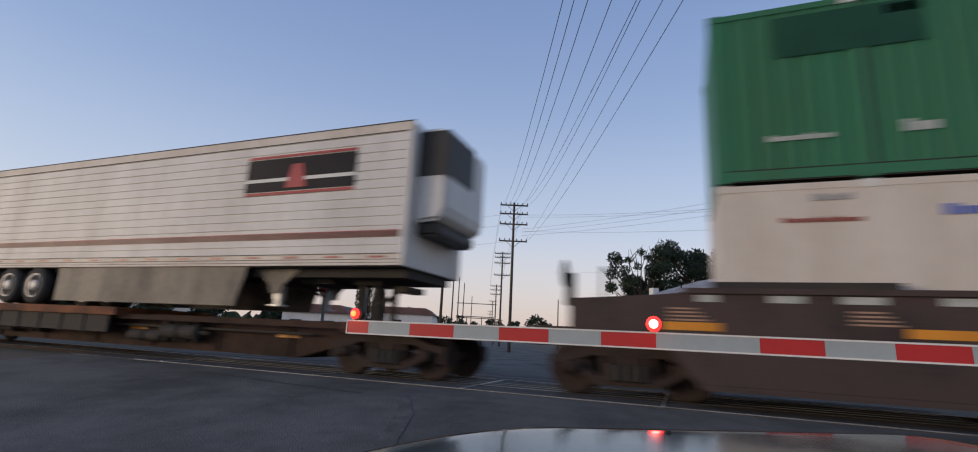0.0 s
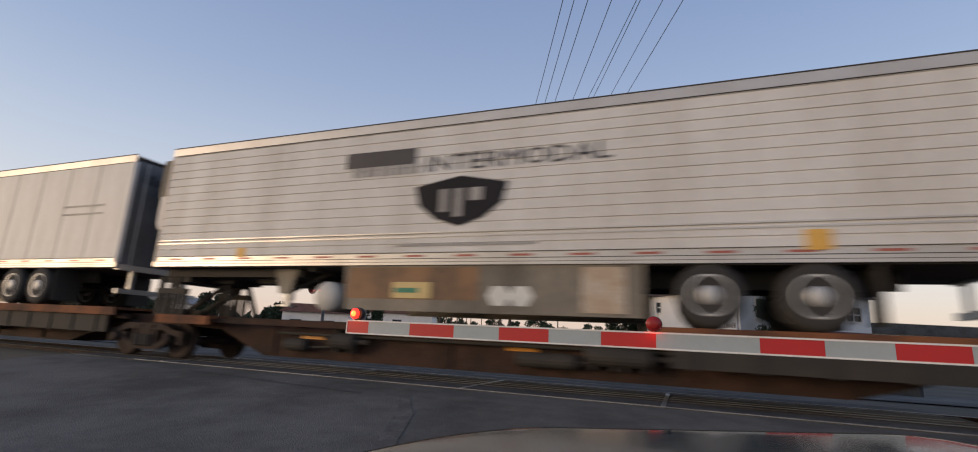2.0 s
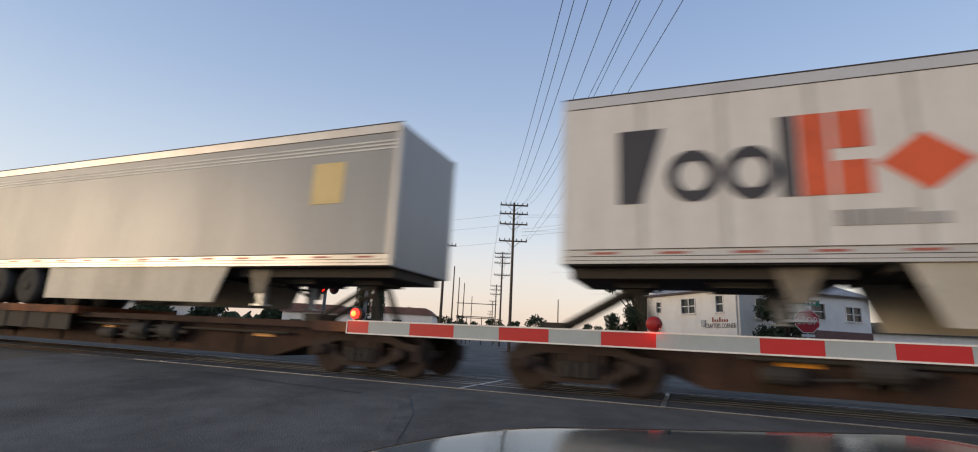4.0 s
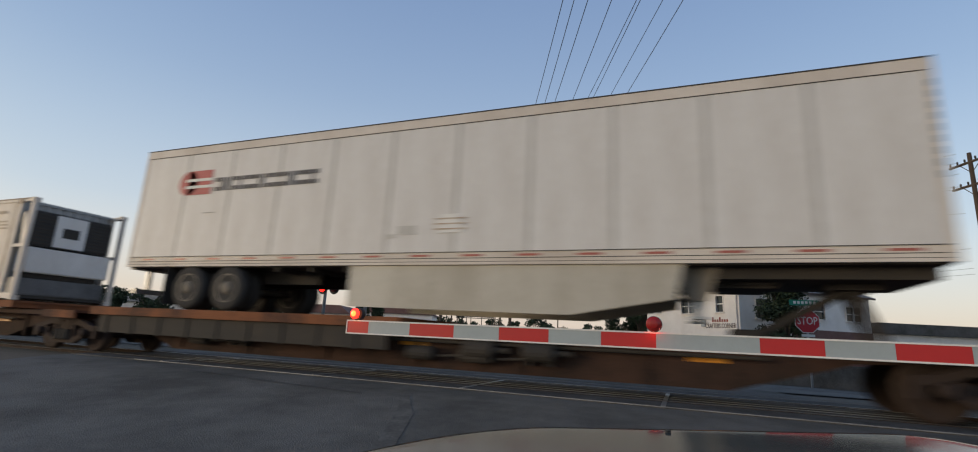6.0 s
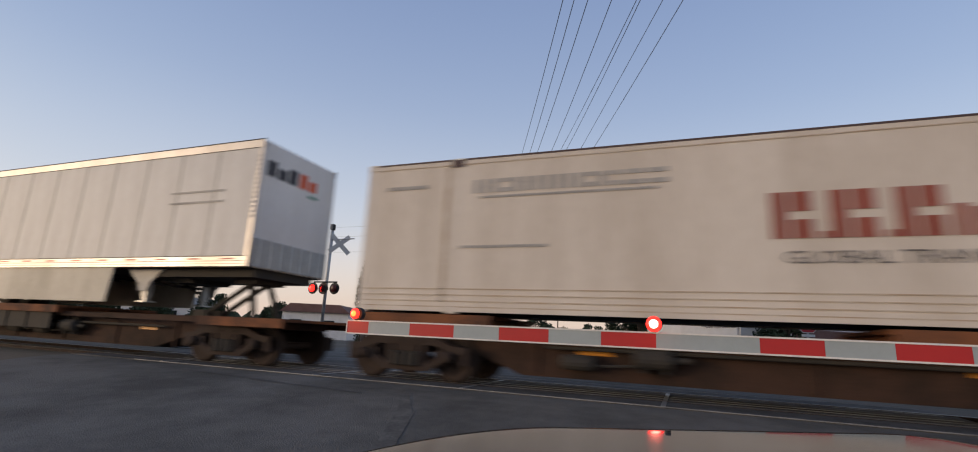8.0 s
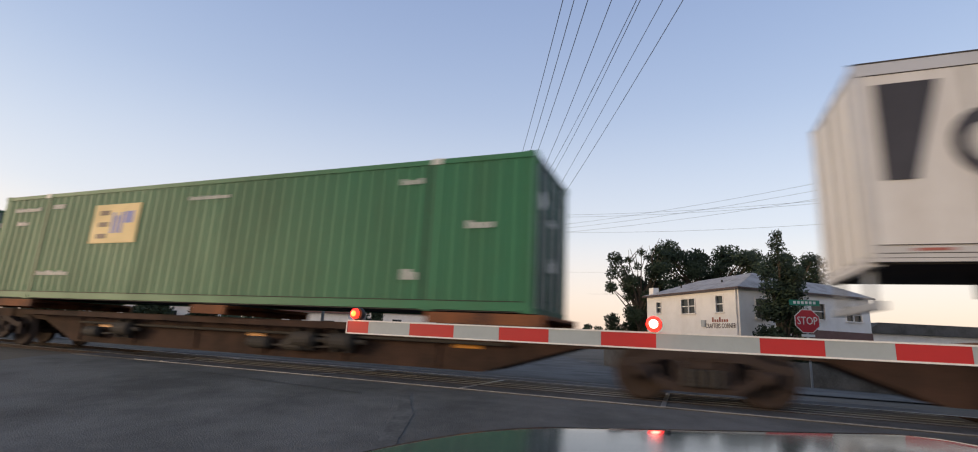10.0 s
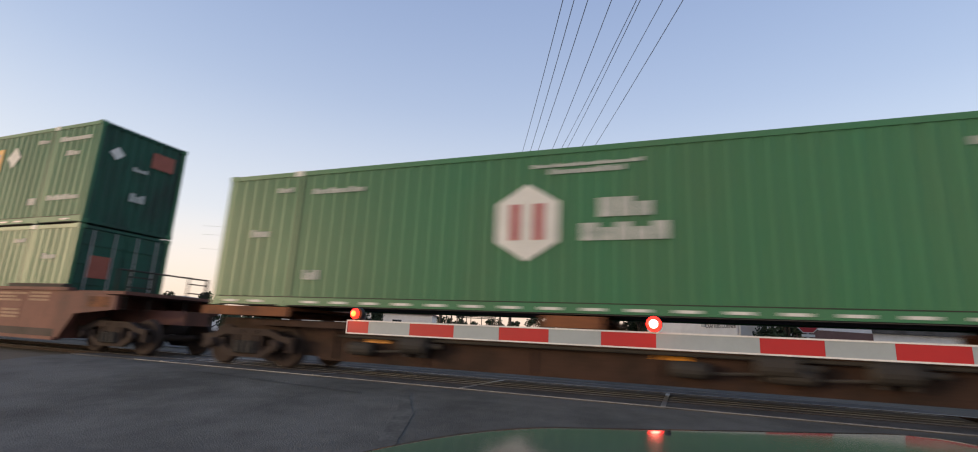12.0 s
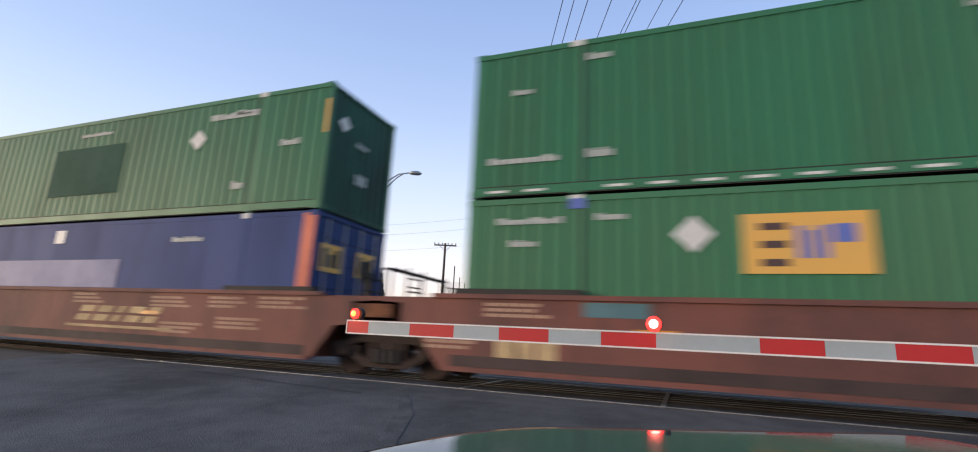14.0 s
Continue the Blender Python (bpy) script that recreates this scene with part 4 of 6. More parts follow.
def dark_orange_logo(ob, x0, x1, z0, z1):
    """A two-coloured company logo, as plain bars, rings and a diamond."""
    w, h = x1 - x0, z1 - z0
    y0, y1 = NEAR - 0.008, NEAR - 0.002

    def bar(a, b, c, d, m, lab):
        part("logo_block", box(B(), x0 + a * w, x0 + b * w, y0, y1, z0 + c * h, z0 + d * h), m, ob, lab)
    dark, warm = "dark purple-grey shape of the logo", "orange shape of the logo"
    part("logo_block", prism(B(), [(x0, z0), (x0 + 0.075 * w, z0), (x0 + 0.15 * w, z0 + h), (x0, z0 + h)], y0, y1), LOGO_GREY, ob, dark)
    part("logo_ring", ring(B(), x0 + 0.245 * w, z0 + 0.33 * h, 0.085 * w, 0.34 * h, 0.42), LOGO_GREY, ob, dark)
    part("logo_ring", ring(B(), x0 + 0.42 * w, z0 + 0.33 * h, 0.08 * w, 0.34 * h, 0.42), LOGO_GREY, ob, dark)
    bar(0.505, 0.55, 0, 1, LOGO_GREY, dark)
    bar(0.56, 0.64, 0, 1, LOGO_ORANGE, warm)
    bar(0.655, 0.745, 0, 0.4, LOGO_ORANGE, warm)
    bar(0.655, 0.745, 0.55, 1, LOGO_ORANGE, warm)
    xc, zc = x0 + 0.88 * w, z0 + 0.34 * h
    part("logo_diamond", prism(B(), [(xc - 0.115 * w, zc), (xc, z0), (xc + 0.115 * w, zc), (xc, z0 + 0.68 * h)], y0, y1), LOGO_ORANGE, ob, "orange diamond of the logo")


dark_orange_logo(d_tr, -15.2, -10.5, 3.08, 4.35)
bars(d_tr, -12.2, -10.9, 2.62, 2.85, 7, FAINT, 71)
bars(d_tr, -2.6, -0.9, 3.72, 3.77, 22, FAINT, 72, lower=1)
bars(d_tr, -2.6, -0.9, 3.5, 3.55, 22, FAINT, 73, lower=1)
bars(d_tr, -1.05, -0.55, 4.35, 4.62, 3, LOGO_GREY, 74, end=0.0)
e_tr = trailer("plain grey smooth trailer with white lines near the roof", 118.3, GREY, wheels=(-12.8, -11.4), skirt=(-10.6, -4.2), rail=ALU, drop=1.3, rims=UNDER)
for z in (4.5, 4.58, 4.66):
    decal(e_tr, "stripe", -16.05, -0.1, z, z + 0.035, MARK, "white line along the side", off=0.0)
decal(e_tr, "label_sheet", -2.1, -1.3, 3.4, 4.3, PALE_LOGO, "pale yellow patch on the side", off=0.0)
f_tr = trailer("white plate trailer with a red and black logo and scuffs", 99.5, WHITE, wheels=(-14.0, -12.8), skirt=(-9.6, -3.4), tip=0.25, leg=3.2, seams=11, rail=CREAM, drop=1.3, rims=DARK_SKIRT)
bm = lathe(B(), [(0.0001, 0), (0.3, 0), (0.3, 0.006), (0.0001, 0.006)], at=(-14.52, NEAR - 0.006, 4.12), n=20)
box(bm, -14.52, -13.76, NEAR - 0.006, NEAR, 3.82, 4.42)
part("logo_disc", bm, LOGO_RED, f_tr, "red rounded logo")
for k in range(2):
    block("logo_line", MARK, f_tr, -14.6, -13.72, NEAR - 0.011, NEAR - 0.006, 3.98 + 0.17 * k, 4.05 + 0.17 * k, "white line of the logo")
bars(f_tr, -13.66, -10.62, 3.88, 4.2, 16, LOGO_GREY, 81, lower=1, strokes=True)
bars(f_tr, -13.9, -13.5, 3.35, 3.37, 4, FAINT, 82, lower=1)
decal(f_tr, "scuff", -8.55, -8.15, 2.68, 2.86, SEAM, "grey scuff mark", off=-0.002)
decal(f_tr, "scuff", -8.85, -8.6, 2.62, 2.7, SEAM, "grey scuff mark", off=-0.002)
decal(f_tr, "label_sheet", -7.66, -7.2, 2.7, 3.06, EDGE_WHITE, "bright white label", off=0.006)
for k in range(3):
    decal(f_tr, "label_line", -7.75, -7.1, 2.76 + 0.1 * k, 2.785 + 0.1 * k, STAIN, "thin brown line on the label", off=0.012)
part("logo_disc", box(B(), 0.002, 0.008, -0.2, 0.45, 4.2, 4.55), LOGO_RED, f_tr, "red logo on the nose")
bars(f_tr, -0.1, 0.6, 3.95, 4.15, 4, LOGO_GREY, 83, end=0.002)
bm = B()
for k in range(22):
    a = k * 0.42
    tube(bm, (0.01, -0.75 + 0.26 * cos(a), 3.2 + 0.3 * sin(a * 1.3)), (0.01, -0.75 + 0.26 * cos(a + 0.42), 3.2 + 0.3 * sin((a + 0.42) * 1.3)), 0.012, n=5)
part("scrawl", bm, FAINT, f_tr, "grey scrawled loops on the nose")
part("nose_box", box(B(), 0, 0.08, 0.75, 1.1, 2.35, 2.6), BLACK, f_tr)
bm = B()
for k in range(9):
    box(bm, -0.09, -0.02, NEAR - 0.006, NEAR - 0.002, 3.25 + 0.17 * k, 3.35 + 0.17 * k)
part("corner_marks", bm, FAINT, f_tr, "dark marks down the corner post")
h_tr = trailer("white plate-sided trailer with a dark and orange logo, nose leading", 59.75, WHITE, wheels=(-12.8, -11.6), skirt=(-11.02, -4.42), cut=0.12, leg=3.6, seams=13)
dark_orange_logo(h_tr, -15.9, -10.9, 3.25, 4.7)
bars(h_tr, -13.1, -11.6, 2.72, 2.92, 6, FAINT, 91)
bars(h_tr, -2.75, -1.0, 3.86, 3.91, 22, FAINT, 92, lower=1)
bars(h_tr, -2.75, -1.0, 3.6, 3.65, 22, FAINT, 93, lower=1)
bars(h_tr, -1.15, -0.1, 4.25, 4.62, 3, LOGO_GREY, 94, end=0.002, sizes=(1, 1, 1))
bars(h_tr, -0.08, 0.6, 4.25, 4.62, 2, LOGO_ORANGE, 95, end=0.002, sizes=(1, 1))
bars(h_tr, 0.3, 0.65, 4.08, 4.16, 5, SIGN_GREEN, 96, end=0.002)
guard = part("nose_guard", box(B(), 0, 0.03, -HALF + 0.1, HALF - 0.1, 2.12, 2.75), GALV, h_tr, "ribbed metal nose guard")
for k in range(8):
    y = -1.15 + 0.33 * k
    block("rib", GALV, guard, 0.03, 0.06, y - 0.03, y + 0.03, 2.12, 2.75)
bm = B()
for k in range(14):
    box(bm, -0.09, -0.02, NEAR - 0.006, NEAR - 0.002, 3.2 + 0.11 * k, 3.25 + 0.11 * k)
part("corner_marks", bm, FAINT, h_tr)

# ---- railway cars under the loads ----


def spine_car(label, s, front, back, deck_spans, colour=SPINE, hitch=None, upright=False):
    """One unit of an articulated spine car; s is the place of its leading truck, front and back the ends of its beam."""
    ob = thing("spine_car", label, "railway car", "cars of the train")
    bm = B()
    out = [(front, 1.0), (front, 0.78), (front - 2.2, 0.72), (front - 3.9, 0.22), (back + 2.9, 0.22), (back + 1.6, 0.72), (back, 0.78), (back, 1.0)]
    prism(bm, out, -0.74, 0.74)
    part("spine_beam", bm, colour, ob, "deep brown steel centre beam")
    for x in np.arange(back + 3.2, front - 3.0, 2.1):
        for y in (-0.78, 0.74):
            block("beam_rib", colour, ob, x - 0.03, x + 0.03, y, y + 0.04, 0.26, 0.98)
    for x in (back + 5.2, (front + back) / 2 + 1.5, front - 6.8):
        bm = lathe(B(), [(0.0001, -0.34), (0.13, -0.33), (0.16, -0.28), (0.16, 0.2), (0.11, 0.24), (0.05, 0.26), (0.05, 0.5), (0.0001, 0.5)], axis="X", n=16, at=(x, -0.96, 0.62))
        box(bm, x - 0.24, x - 0.18, -1.0, -0.78, 0.4, 0.84), box(bm, x + 0.1, x + 0.16, -1.0, -0.78, 0.4, 0.84)
        tube(bm, (x - 0.9, -0.9, 0.46), (x - 0.3, -0.95, 0.5), 0.025, n=6)
        part("brake_cylinder", bm, UNDER, ob, "dark brake cylinder with its brackets")
        bm = lathe(B(), [(0.0001, -0.3), (0.1, -0.27), (0.13, -0.2), (0.13, 0.2), (0.1, 0.27), (0.0001, 0.3)], axis="X", n=14, at=(x - 1.25, -0.92, 0.5))
        part("air_reservoir", bm, UNDER, ob, "dark round air reservoir")
    for y in (-1.12, 1.06):
        block("sill_angle", colour, ob, back + 1.2, front - 1.2, y, y + 0.06, 0.86, 0.97, "rusty side angle")
    for x in np.arange(back + 1.6, front - 1.2, 2.4):
        block("outrigger", colour, ob, x - 0.05, x + 0.05, -1.06, 1.06, 0.84, 0.95)
    for a, b, z in deck_spans:
        bm = box(B(), a, b, -1.33, 1.33, z - 0.06, z)
        for y in (-1.34, 1.28):
            box(bm, a, b, y, y + 0.06, z - 0.19, z - 0.02)
        for x in np.arange(a + 0.3, b, 1.1):
            box(bm, x - 0.05, x + 0.05, -1.27, 1.27, z - 0.19, z - 0.061)
        part("platform", bm, TTX, ob, "faded orange-brown platform")
        if b - a > 5:
            # added black panel with ribs; it darkens the space below the long platforms
            bm = box(B(), a + 0.3, b - 0.3, -1.27, -1.21, 0.52, z - 0.2)
            for x in np.arange(a + 0.6, b - 0.4, 0.9):
                box(bm, x - 0.04, x + 0.04, -1.3, -1.272, 0.5, z - 0.2)
            part("side_frame", bm, UNDER, ob, "black panel added to darken the space under the platform")
    bm = B()
    for y in (-0.9, 0.9):
        tube(bm, (back + 3.4, y, 0.72), (front - 3.4, y, 0.72), 0.03, n=8)
    part("brake_pipe", bm, UNDER, ob)
    for x in (front - 4.2, (front + back) / 2, back + 4.2):
        block("reflector", AMBER, ob, x - 0.28, x + 0.28, -0.752, -0.744, 0.62, 0.70, "amber reflector strip")
    if hitch is not None and upright:
        bm = B()
        for x in (hitch - 0.22, hitch + 0.12):
            for y in (-0.4, 0.3):
                box(bm, x - 0.06, x + 0.06, y, y + 0.12, 0.99, 1.84)
        tube(bm, (hitch + 0.15, -0.34, 1.35), (hitch + 0.75, -0.34, 1.72), 0.05, n=8)
        box(bm, hitch + 0.6, hitch + 0.9, -0.45, 0.3, 1.66, 1.78)
        box(bm, hitch - 0.4, hitch + 0.3, -0.45, 0.45, 1.8, 1.9)
        part("hitch", bm, UNDER, ob, "dark upright trailer hitch stand")
    elif hitch is not None:
        bm = B()
        for y in (-0.4, 0.4):
            tube(bm, (hitch, y * 0.7, 1.82), (hitch + 0.3, y, 0.98), 0.075, n=8)
            tube(bm, (hitch - 0.1, y * 0.6, 1.8), (hitch - 1.5, y * 0.6, 1.0), 0.065, n=8)
            box(bm, hitch - 1.75, hitch - 1.3, y * 0.6 - 0.1, y * 0.6 + 0.1, 0.98, 1.16)
        box(bm, hitch - 0.35, hitch + 0.3, -0.45, 0.45, 1.8, 1.9)
        part("hitch", bm, UNDER, ob, "dark trailer hitch stand")
    return rides(ob, s)


def hitch_frame(ob, x0, x1):
    """A dark folded trailer hitch: two rails on legs, with struts and a top plate."""
    for y in (-0.95, 0.85):
        block("hitch_rail", UNDER, ob, x0, x1, y, y + 0.1, 1.5, 1.62)
        for k, x in enumerate(np.linspace(x0 + 0.1, x1 - 0.1, 4)):
            block("hitch_leg", UNDER, ob, x - 0.06, x + 0.06, y + 0.005, y + 0.095, 0.98, 1.5 if k % 2 else 1.9)
        part("hitch_strut", tube(B(), (x0 + 0.2, y + 0.05, 1.0), ((x0 + x1) / 2, y + 0.05, 1.88), 0.05, n=8), UNDER, ob)
    block("hitch_plate", UNDER, ob, (x0 + x1) / 2 - 0.5, (x0 + x1) / 2 + 0.5, -0.9, 0.9, 1.78, 1.9)


def well_car(label, s, colour, rim=1.48):
    """A well car; s is the leading end of its load."""
    ob = thing("well_car", label, "railway car", "cars of the train")
    out = [(0.35, 0.27), (0.85, 0.92), (2.3, 1.05), (2.3, rim - 0.1), (0.5, rim), (-16.7, rim), (-18.4, rim - 0.1), (-18.4, 1.05), (-17.0, 0.92), (-16.5, 0.27)]
    for y in (-1.45, 1.35):
        part("side_sill", prism(B(), out, y, y + 0.1), colour, ob)
    for y in (-1.5, 1.33):
        block("top_chord", colour, ob, -16.7, 0.5, y, y + 0.17, rim, rim + 0.08)
        block("bottom_chord", colour, ob, -16.45, 0.3, y, y + 0.17, 0.25, 0.33)
    for k in range(5):
        x = -14.6 + 3.3 * k
        block("stiffener", colour, ob, x - 0.03, x + 0.03, -1.455, -1.45, 0.33, rim)
    # the side is darker along its lower edge
    block("lower_band", DARK_WELL, ob, -16.3, 0.2, -1.456, -1.451, 0.335, 0.52, "darker lower band of the side")
    block("brake_stand", UNDER, ob, -18.6, -18.45, -0.9, -0.75, 1.5, 2.0)
    part("brake_wheel", lathe(B(), [(0.22, -0.02), (0.25, 0.0), (0.22, 0.02), (0.19, 0.0)], axis="X", n=18, at=(-18.62, -0.82, 2.0)), UNDER, ob)
    bm = B()
    box(bm, 0.1, 2.4, -1.35, 1.35, 1.42, 1.5)
    box(bm, 0.12, 0.3, -1.35, 1.35, 0.3, 1.42)
    box(bm, -18.5, -16.3, -1.35, 1.35, 1.42, 1.5)
    box(bm, -16.5, -16.32, -1.35, 1.35, 0.3, 1.42)
    box(bm, 0.3, 3.3, -0.35, 0.35, 0.75, 1.1)
    box(bm, -19.4, -16.5, -0.35, 0.35, 0.75, 1.1)
    box(bm, -16.4, 0.2, -1.36, 1.36, 0.30, 0.40)
    part("end_platform", bm, colour, ob)
    for x in (-17.9, 1.9):
        bm = B()
        for y in (-1.25, 1.25):
            tube(bm, (x, y, 1.5), (x, y, 2.05), 0.022, n=8)
        tube(bm, (x, -1.25, 2.05), (x, 1.25, 2.05), 0.022, n=8)
        part("handrail", bm, UNDER, ob)
    for a, b in ((-2.1, 0.25), (-16.3, -14.0)):
        block("walkway", UNDER, ob, a, b, -1.5, -1.3, rim + 0.08, rim + 0.17, "dark walkway along the sill's end")
    return rides(ob, s)


def well_marks(ob, seed):
    r = random.Random(seed)
    for x, w in ((-6.9, 0.5), (-6.25, 0.5), (-5.6, 0.3), (-5.15, 0.5), (-4.5, 0.4)):
        decal(ob, "mark_bar", x, x + w, 0.78, 0.93, MARK_PALE, "pale bar of a slanting company mark", y=-1.45, lean=0.1)
        decal(ob, "mark_bar", x + 0.14, x + w + 0.14, 0.99, 1.14, MARK_PALE, "pale bar of a slanting company mark", y=-1.45, lean=0.1)
    decal(ob, "mark_underline", -7.2, -3.5, 0.63, 0.69, MARK_PALE, "pale yellow line under the mark", y=-1.45)
    bars(ob, -15.5, -14.4, 0.52, 0.86, 3, MARK_PALE, seed + 9, y=-1.45, lower=1)
    for x in (2.22, -18.36):
        for y in (-1.2, 0.4):
            for z in (1.6, 1.85):
                block("ladder_rung", UNDER, ob, x, x + 0.03, y, y + 0.6, z, z + 0.03)
            block("ladder_side", UNDER, ob, x, x + 0.03, y, y + 0.03, 1.05, 2.05)
            block("ladder_side", UNDER, ob, x, x + 0.03, y + 0.6, y + 0.63, 1.05, 2.05)
    for x, z, n in ((-1.6, 1.18, 6), (-3.4, 1.16, 5), (-0.2, 1.2, 4), (-3.0, 0.6, 8), (-1.3, 0.75, 6), (-14.8, 1.18, 6), (-6.2, 1.2, 8), (-15.9, 0.62, 5)):
        for k in range(3):
            bars(ob, x - 0.9, x - 0.9 + r.uniform(0.7, 1.3), z + 0.09 * k, z + 0.09 * k + 0.055, n, MARK_CAR, seed + k, y=-1.45, lower=1)
    decal(ob, "reflector", -4.6, -4.0, 0.98, 1.06, AMBER, "amber reflector strip", y=-1.45)
    decal(ob, "reflector", -13.2, -12.6, 0.98, 1.06, AMBER, "amber reflector strip", y=-1.45)
    decal(ob, "end_panel_mark", 1.3, 2.1, 1.1, 1.35, TTX, "orange patch at the car's end", y=-1.45)


k_car = well_car("brown-red well car carrying two green containers", -1.24, WELL)
well_marks(k_car, 101)
decal(k_car, "faded_paint", -14.0, -13.0, 1.22, 1.45, TEAL, "faded teal painted area", y=-1.45)
decal(k_car, "faded_paint", -5.0, -3.2, 1.1, 1.42, LOGO_RED, "faded red painted area", y=-1.45)
m_car = well_car("brown-red well car carrying green and blue containers", -20.87, WELL)
well_marks(m_car, 121)
a_car = well_car("dark brown well car under green and cream containers", A0, DARK_WELL, rim=1.62)
for x in (-17.0, -14.0):
    decal(a_car, "reflector", x, x + 0.8, 1.08, 1.2, AMBER, "amber reflector strip", y=-1.45)
# pale blocks stand in for the container showing through cutouts in the side
for x, w in ((-16.5, 0.28), (-15.55, 0.42), (-14.7, 0.5), (-13.6, 0.5), (-12.4, 0.5)):
    decal(a_car, "sill_mark", x, x + w, 1.5, 1.6, MARK_WORN, "pale block in place of a cutout showing the container", y=-1.45)
for x in (-16.9, -14.6, -13.1):
    for k in range(4):
        decal(a_car, "sill_mark", x, x + 0.55 - 0.06 * k, 1.22 + 0.055 * k, 1.245 + 0.055 * k, MARK_CAR, "faded line of small lettering", y=-1.45, off=0.006)

SP = "brown articulated spine car unit with orange-brown platforms"
spine_car(SP, 173.5, 1.2, -16.6, [(-15.9, -7.8, 1.12), (-1.2, 1.2, 1.0)], hitch=-1.25, upright=True)
cd_car = spine_car(SP, 156.9, 0.2, -17.4, [(-6.4, -0.3, 1.12), (-17.2, -15.6, 1.0)], hitch=-16.3)
hitch_frame(cd_car, -17.9, -16.9)
spine_car(SP, 139.4, 0.2, -18.5, [(-7.0, -1.2, 1.12), (-18.3, -16.2, 1.0)], hitch=-16.6)
spine_car(SP, 117.9, 1.2, -17.4, [(-16.7, -8.6, 1.12), (-1.2, 1.2, 1.0)], hitch=-0.6)
spine_car(SP, 100.4, 0.2, -18.6, [(-18.0, -9.2, 1.12), (-2.2, -0.2, 1.0)], hitch=-1.85)
spine_car(SP, 81.7, 0.2, -18.7, [(-5.2, -2.6, 1.2), (-10.5, -9.5, 1.2), (-18.9, -16.2, 1.2), (-1.2, 0.1, 1.0)])
spine_car(SP, 59.8, 0.7, -18.3, [(-14.4, -6.2, 1.12), (-1.2, 1.2, 1.0)], hitch=-0.85)
spine_car(SP, 41.4, 0.2, -18.3, [(-4.6, -2.4, 1.24), (-10.5, -9.5, 1.24), (-18.6, -16.4, 1.24)])
spine_car(SP, 23.0, 0.2, -19.2, [(-5.0, -2.7, 1.24), (-11.5, -10.5, 1.24), (-19.2, -16.8, 1.24)])


def truck_meshes():
    ms = {}
    r = 0.42
    bm = B()
    prism(bm, [(-1.25, 0.62), (-0.95, 0.65), (-0.6, 0.78), (0.6, 0.78), (0.95, 0.65), (1.25, 0.62), (1.25, 0.5), (0.95, 0.51), (0.58, 0.64), (-0.58, 0.64), (-0.95, 0.51), (-1.25, 0.5)], -0.07, 0.07)
    prism(bm, [(-0.86, 0.4), (-0.48, 0.18), (0.48, 0.18), (0.86, 0.4), (0.8, 0.53), (0.42, 0.3), (-0.42, 0.3), (-0.8, 0.53)], -0.065, 0.065)
    for x in (-0.35, 0.35):
        box(bm, x - 0.06, x + 0.06, -0.06, 0.06, 0.28, 0.66)
    for x in (-1.18, -0.71, 0.71, 1.18):
        box(bm, x - 0.07, x + 0.07, -0.062, 0.062, 0.32, 0.56)
    for x in (-0.2, 0.2):
        box(bm, x - 0.11, x + 0.11, -0.095, -0.07, 0.68, 0.75)
    ms["side_frame"] = finish(bm, "side_frame", RUST)
    bm = B()
    for x in (-0.22, -0.07, 0.08, 0.22):
        lathe(bm, [(0.06, 0.26), (0.075, 0.29), (0.06, 0.32), (0.075, 0.36), (0.06, 0.4), (0.075, 0.44), (0.06, 0.48), (0.075, 0.52)], axis="Z", n=8, at=(x, 0, 0))
    ms["spring"] = finish(bm, "spring", UNDER, True)
    bm = lathe(B(), [(0.0001, -0.1), (0.09, -0.1), (0.1, -0.06), (0.1, 0.04), (0.0001, 0.05)], n=12)
    ms["axle_box"] = finish(bm, "axle_box", RUST, True)
    ms["bolster"] = finish(box(B(), -0.25, 0.25, -1.05, 1.05, 0.5, 0.76, 0.03), "bolster", RUST)
    bm = lathe(B(), [(0.1, -0.07), (0.12, -0.05), (0.16, -0.03), (0.3, -0.02), (0.36, -0.055), (r, -0.05), (r + 0.004, 0.05), (r + 0.03, 0.06), (r + 0.03, 0.085), (0.36, 0.085), (0.3, 0.03), (0.12, 0.05)], n=28)
    ms["wheel"] = finish(bm, "wheel", RUST, True)
    ms["axle"] = finish(tube(B(), (0, -1.02, 0), (0, 1.02, 0), 0.08, n=12), "axle", RUST)
    return ms


TM = truck_meshes()
AXLES = []


def child(name, me, parent, loc, rz=0.0):
    ob = new(name, me)
    ob.parent = parent
    ob.matrix_basis = pose(*loc, 0, 0, rz)
    return ob


def truck(s):
    ob = thing("rail_truck", "rusty cast-steel two-axle railway truck under the cars", "railway truck", "trucks of the train")
    for y in (-1.0, 1.0):
        f = child("side_frame", TM["side_frame"], ob, (0, y, 0))
        child("spring", TM["spring"], f, (0, -0.09 if y < 0 else 0.09, 0))
        for x in (-0.89, 0.89):
            child("axle_box", TM["axle_box"], f, (x, -0.08 if y < 0 else 0.08, 0.45), 0 if y < 0 else 180)
    child("bolster", TM["bolster"], ob, (0, 0, 0))
    for x in (-0.89, 0.89):
        ax = child("axle", TM["axle"], ob, (x, 0, 0.425))
        for y in (-0.75, 0.75):
            child("wheel", TM["wheel"], ax, (0, y, 0), 0 if y < 0 else 180)
        AXLES.append((ax, x))
    return rides(ob, s)


